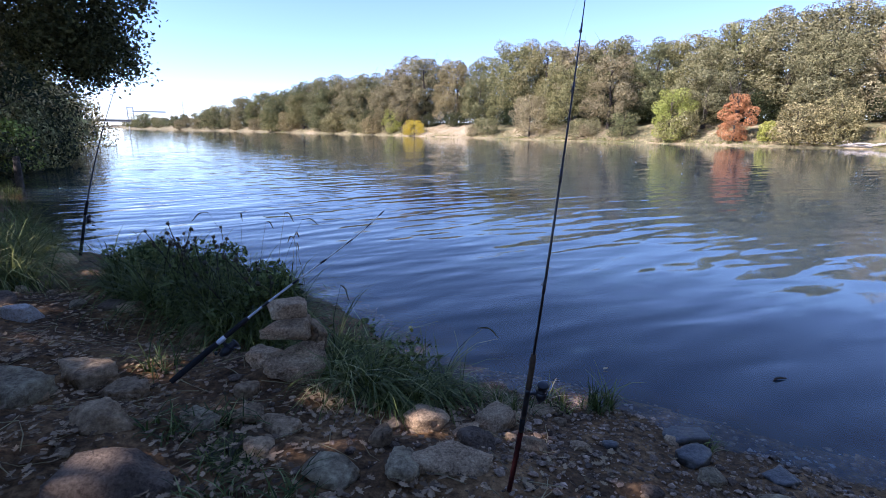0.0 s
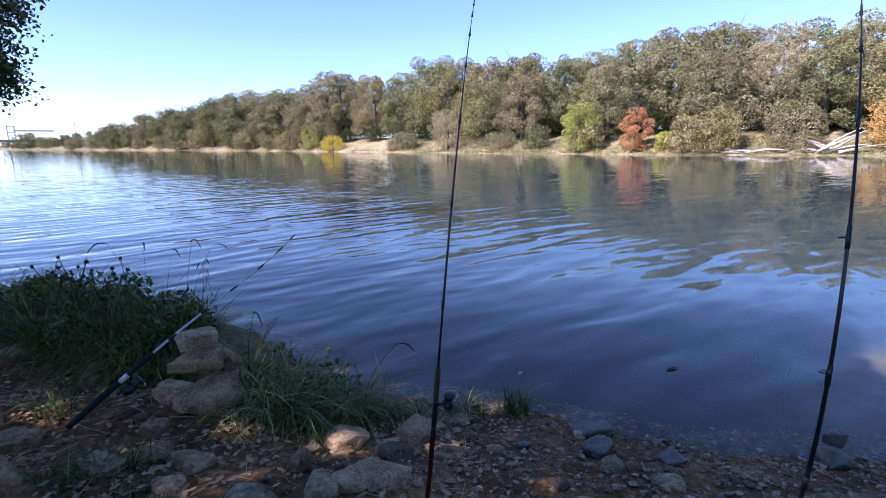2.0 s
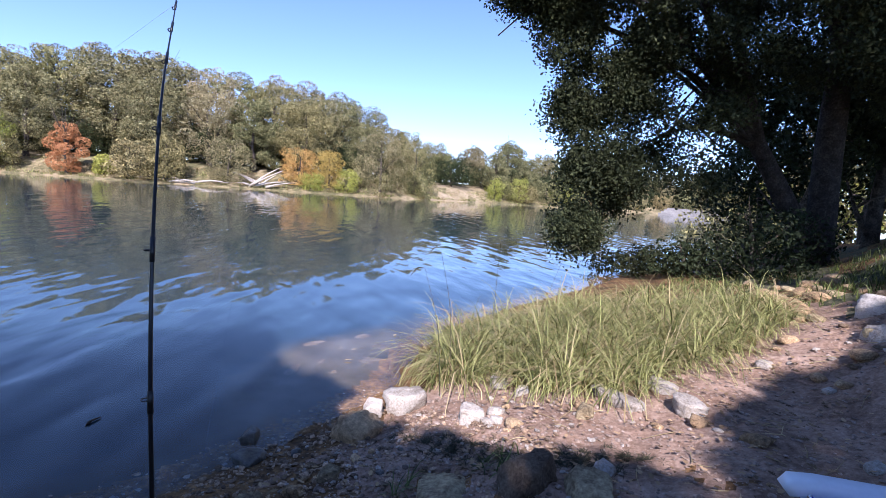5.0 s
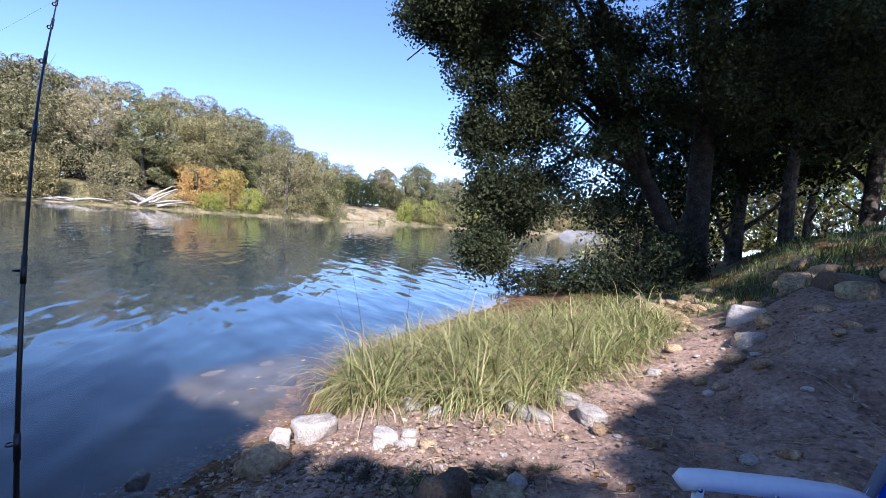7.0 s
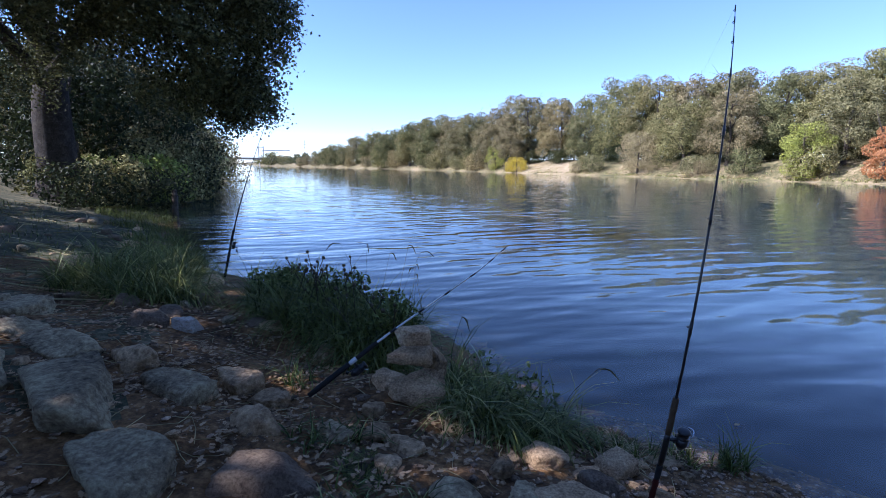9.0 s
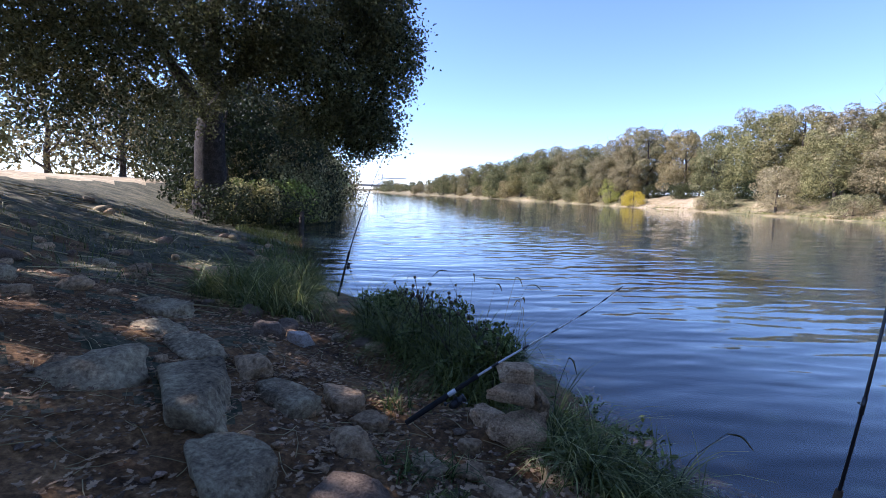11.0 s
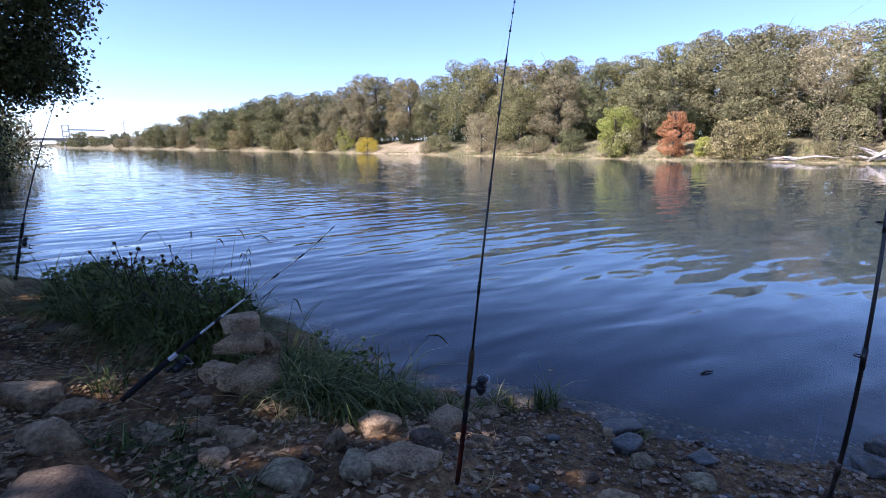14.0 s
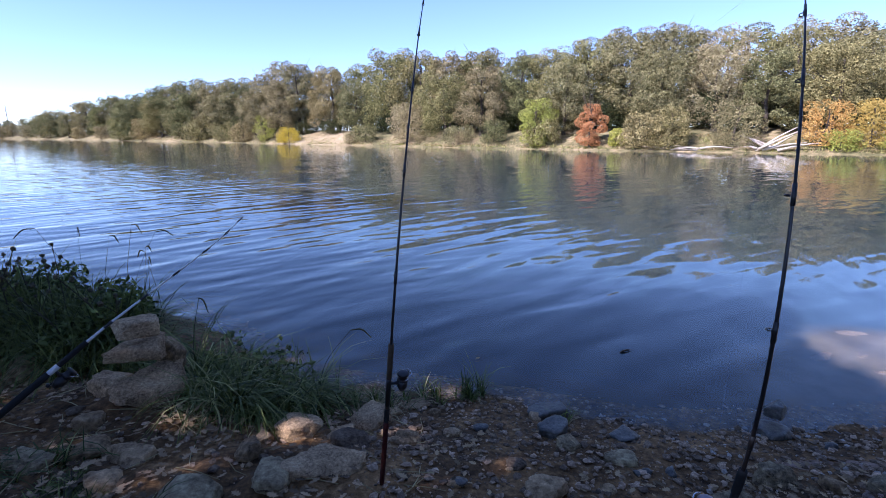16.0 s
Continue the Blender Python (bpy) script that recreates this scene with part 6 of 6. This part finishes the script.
rod, ln = fishing_rod("white fishing rod with a black handle propped on stacked stones", [(-1.37, 2.17, 0.33), (-1.16, 2.29, 0.5), (-0.95, 2.4, 0.665), (-0.58, 2.58, 0.93), (-0.42, 2.66, 1.07)], 0.009,
                      [(0.0, 0.2, "foam_grip", 0.0145, BLACK_FOAM), (0.2, 0.235, "white_band", 0.0125, WHITE_BLANK), (0.235, 0.34, "fore_grip", 0.012, BLACK_FOAM)], (0.42, 0.56, 0.69, 0.82, 0.92, 0.99), WHITE_BLANK, (0.4, 9.0, 0.05))
p, d = along(ln, 0.22)
spinning_reel(rod, p, d, (0.35, 0.2, -0.9), 1.0, BLACK, BLACK)
rod, ln = fishing_rod("black fishing rod standing upstream at the waterline", [(-4.16, 5.36, 0.1), (-4.07, 5.5, 0.75), (-3.94, 5.68, 1.42), (-3.78, 5.87, 2.06)], 0.011,
                      [(0.0, 0.16, "foam_grip", 0.016, BLACK_FOAM), (0.16, 0.22, "reel_seat", 0.014, BLACK), (0.22, 0.3, "fore_grip", 0.015, BLACK_FOAM)], (0.42, 0.56, 0.69, 0.82, 0.92, 0.99), BLACK, (-5.0, 14.0, 0.05))
p, d = along(ln, 0.2)
spinning_reel(rod, p, d, (0.9, -0.3, 0.0), 1.0, BLACK, BLACK)


# ---- folding chair ----
def rounded_bar(points, w, h, n=10):
    """A bar of rounded oblong section along the points."""
    pts = [Vector(p) for p in points]
    verts, faces = [], []
    for i, p in enumerate(pts):
        d = (pts[min(i + 1, len(pts) - 1)] - pts[max(i - 1, 0)]).normalized()
        u = d.cross(Vector((0, 0, 1))).normalized()
        v = u.cross(d).normalized()
        k = 0.72 if i in (0, len(pts) - 1) else 1.0
        for j in range(n):
            a = 2 * math.pi * j / n
            ca, sa = math.cos(a), math.sin(a)
            verts.append(p + u * w / 2 * k * math.copysign(abs(ca) ** 0.5, ca) + v * h / 2 * k * math.copysign(abs(sa) ** 0.5, sa))
    for i in range(len(pts) - 1):
        for j in range(n):
            a, c = i * n + j, i * n + (j + 1) % n
            faces.append((a, c, c + n, a + n))
    faces += [tuple(range(n))[::-1], tuple(range((len(pts) - 1) * n, len(pts) * n))]
    return verts, faces


def cloth(points, width, mat, name, parent, thick=0.006):
    """A sagging band of cloth, across x, along the points."""
    n = 10
    verts, faces = [], []
    for side in (0, 1):
        for p in points:
            for j in range(n + 1):
                u = j / n - 0.5
                verts.append((u * width, p[0], p[1] - 0.03 * (1 - 4 * u * u) * p[2] - side * thick))
    m = len(points)
    for side in (0, 1):
        o = side * m * (n + 1)
        for i in range(m - 1):
            for j in range(n):
                q = (o + i * (n + 1) + j, o + i * (n + 1) + j + 1, o + (i + 1) * (n + 1) + j + 1, o + (i + 1) * (n + 1) + j)
                faces.append(q if side else q[::-1])
    return part(name, mesh_of(name, verts, faces, mat, True), parent)


chair = thing("folding_chair", (1.3, -0.69, gz(1.3, -0.66)), "white folding chair with a bright blue cloth seat and back", "chair", turn=12)
G = 0.02
ARM = 0.445
for sx in (-1, 1):
    x = 0.27 * sx
    part("armrest", mesh_of("armrest", *rounded_bar([(x, 0.31, ARM - 0.012), (x, 0.295, ARM), (x, 0.25, ARM + 0.004), (x, 0.05, ARM + 0.002), (x, -0.06, ARM - 0.004), (x, -0.13, ARM - 0.012)], 0.052, 0.04), WHITE_PLASTIC, True), chair, "white moulded plastic armrest")
    part("leg", mesh_of("leg", *tube([(x, 0.3, G), (x, 0.27, 0.3), (x, 0.26, ARM - 0.02)], [0.0125] * 3, 10), WHITE_PLASTIC, True), chair)
    part("leg", mesh_of("leg", *tube([(x, -0.28, G), (x, -0.02, 0.22), (x, 0.1, ARM - 0.02)], [0.0125] * 3, 10), WHITE_PLASTIC, True), chair)
    part("back_post", mesh_of("back_post", *tube([(x, 0.12, 0.25), (x, -0.08, 0.33), (x, -0.15, 0.5), (x, -0.36, 1.02)], [0.0125] * 4, 10), WHITE_PLASTIC, True), chair)
    part("seat_rail", mesh_of("seat_rail", *tube([(x * 0.93, 0.3, 0.3), (x * 0.93, -0.1, 0.27)], [0.012] * 2, 10), WHITE_PLASTIC, True), chair)
    for y in (0.27, 0.1):
        part("rivet", mesh_of("rivet", *tube([(x - 0.029 * sx, y, ARM - 0.01), (x + 0.029 * sx, y, ARM - 0.01)], [0.005, 0.005], 8), STEEL, True), chair)
part("crossbar", mesh_of("crossbar", *tube([(-0.27, 0.3, 0.08), (0.27, 0.3, 0.08)], [0.0125] * 2, 10), WHITE_PLASTIC, True), chair)
part("crossbar", mesh_of("crossbar", *tube([(-0.27, -0.28, 0.06), (0.27, -0.28, 0.06)], [0.0125] * 2, 10), WHITE_PLASTIC, True), chair)
part("crossbar", mesh_of("crossbar", *tube([(-0.27, -0.36, 1.02), (0.27, -0.36, 1.02)], [0.0125] * 2, 10), WHITE_PLASTIC, True), chair)
cloth([(0.3, 0.32, 0.3), (0.2, 0.31, 1), (0.05, 0.3, 1), (-0.1, 0.29, 0.6)], 0.5, BLUE_CLOTH, "seat", chair)
cloth([(-0.09, 0.33, 0.4), (-0.15, 0.5, 0.6), (-0.24, 0.72, 0.6), (-0.33, 0.93, 0.5), (-0.365, 1.035, 0.2)], 0.52, BLUE_CLOTH, "backrest", chair)
for sx in (-1, 1):
    part("strap", mesh_of("strap", *rounded_bar([(0.27 * sx, -0.12, 0.43), (0.272 * sx, -0.2, 0.62), (0.272 * sx, -0.29, 0.84)], 0.034, 0.03), GREY_STRAP, True), chair, "grey webbing sleeve round the back post")

# ---- small things ----
stake = tagged(new("stake", mesh_of("stake", *tube([(0, 0, -0.6), (0.02, 0, 0.3), (0.03, 0.01, 0.75)], [0.09, 0.085, 0.07], 8), BARK, True)), "weathered wooden stake standing in the shallows", "stake")
stake.matrix_world = pose(-11.0, 12.6, 0)
for k, (x, y, s, a) in enumerate(((3.72, 2.3, 0.09, 20), (3.98, 2.42, 0.07, 80), (4.6, 2.35, 0.08, 140), (4.2, 2.15, 0.05, 60), (0.95, 3.0, 0.04, 10))):
    rng = np.random.RandomState(k)
    v, f = leaf_arrays(np.zeros((1, 3)), s, rng, 0.6)
    v[:, 2] *= 0.15
    lf = tagged(new("floating_leaf", mesh_of("floating_leaf", v, f, GRASS_DRY)), "pale fallen leaf floating on the water", "leaf", "floating leaves")
    lf.matrix_world = pose(x, y, 0.012, 0, 0, a)
fl = tagged(new("floating_bark", mesh_of("floating_bark", *tube(bezier([(-0.06, 0, 0.0), (0, 0.01, 0.012), (0.07, -0.005, 0.004)], 4), [0.006, 0.012, 0.014, 0.014, 0.013, 0.012, 0.011, 0.008, 0.004], 6), BARK, True)), "dark scrap of bark floating near the shore", "bark")
fl.matrix_world = pose(2.0, 2.9, 0.004, 0, 0, 15) @ Matrix.Diagonal((0.8, 0.5, 0.5, 1))
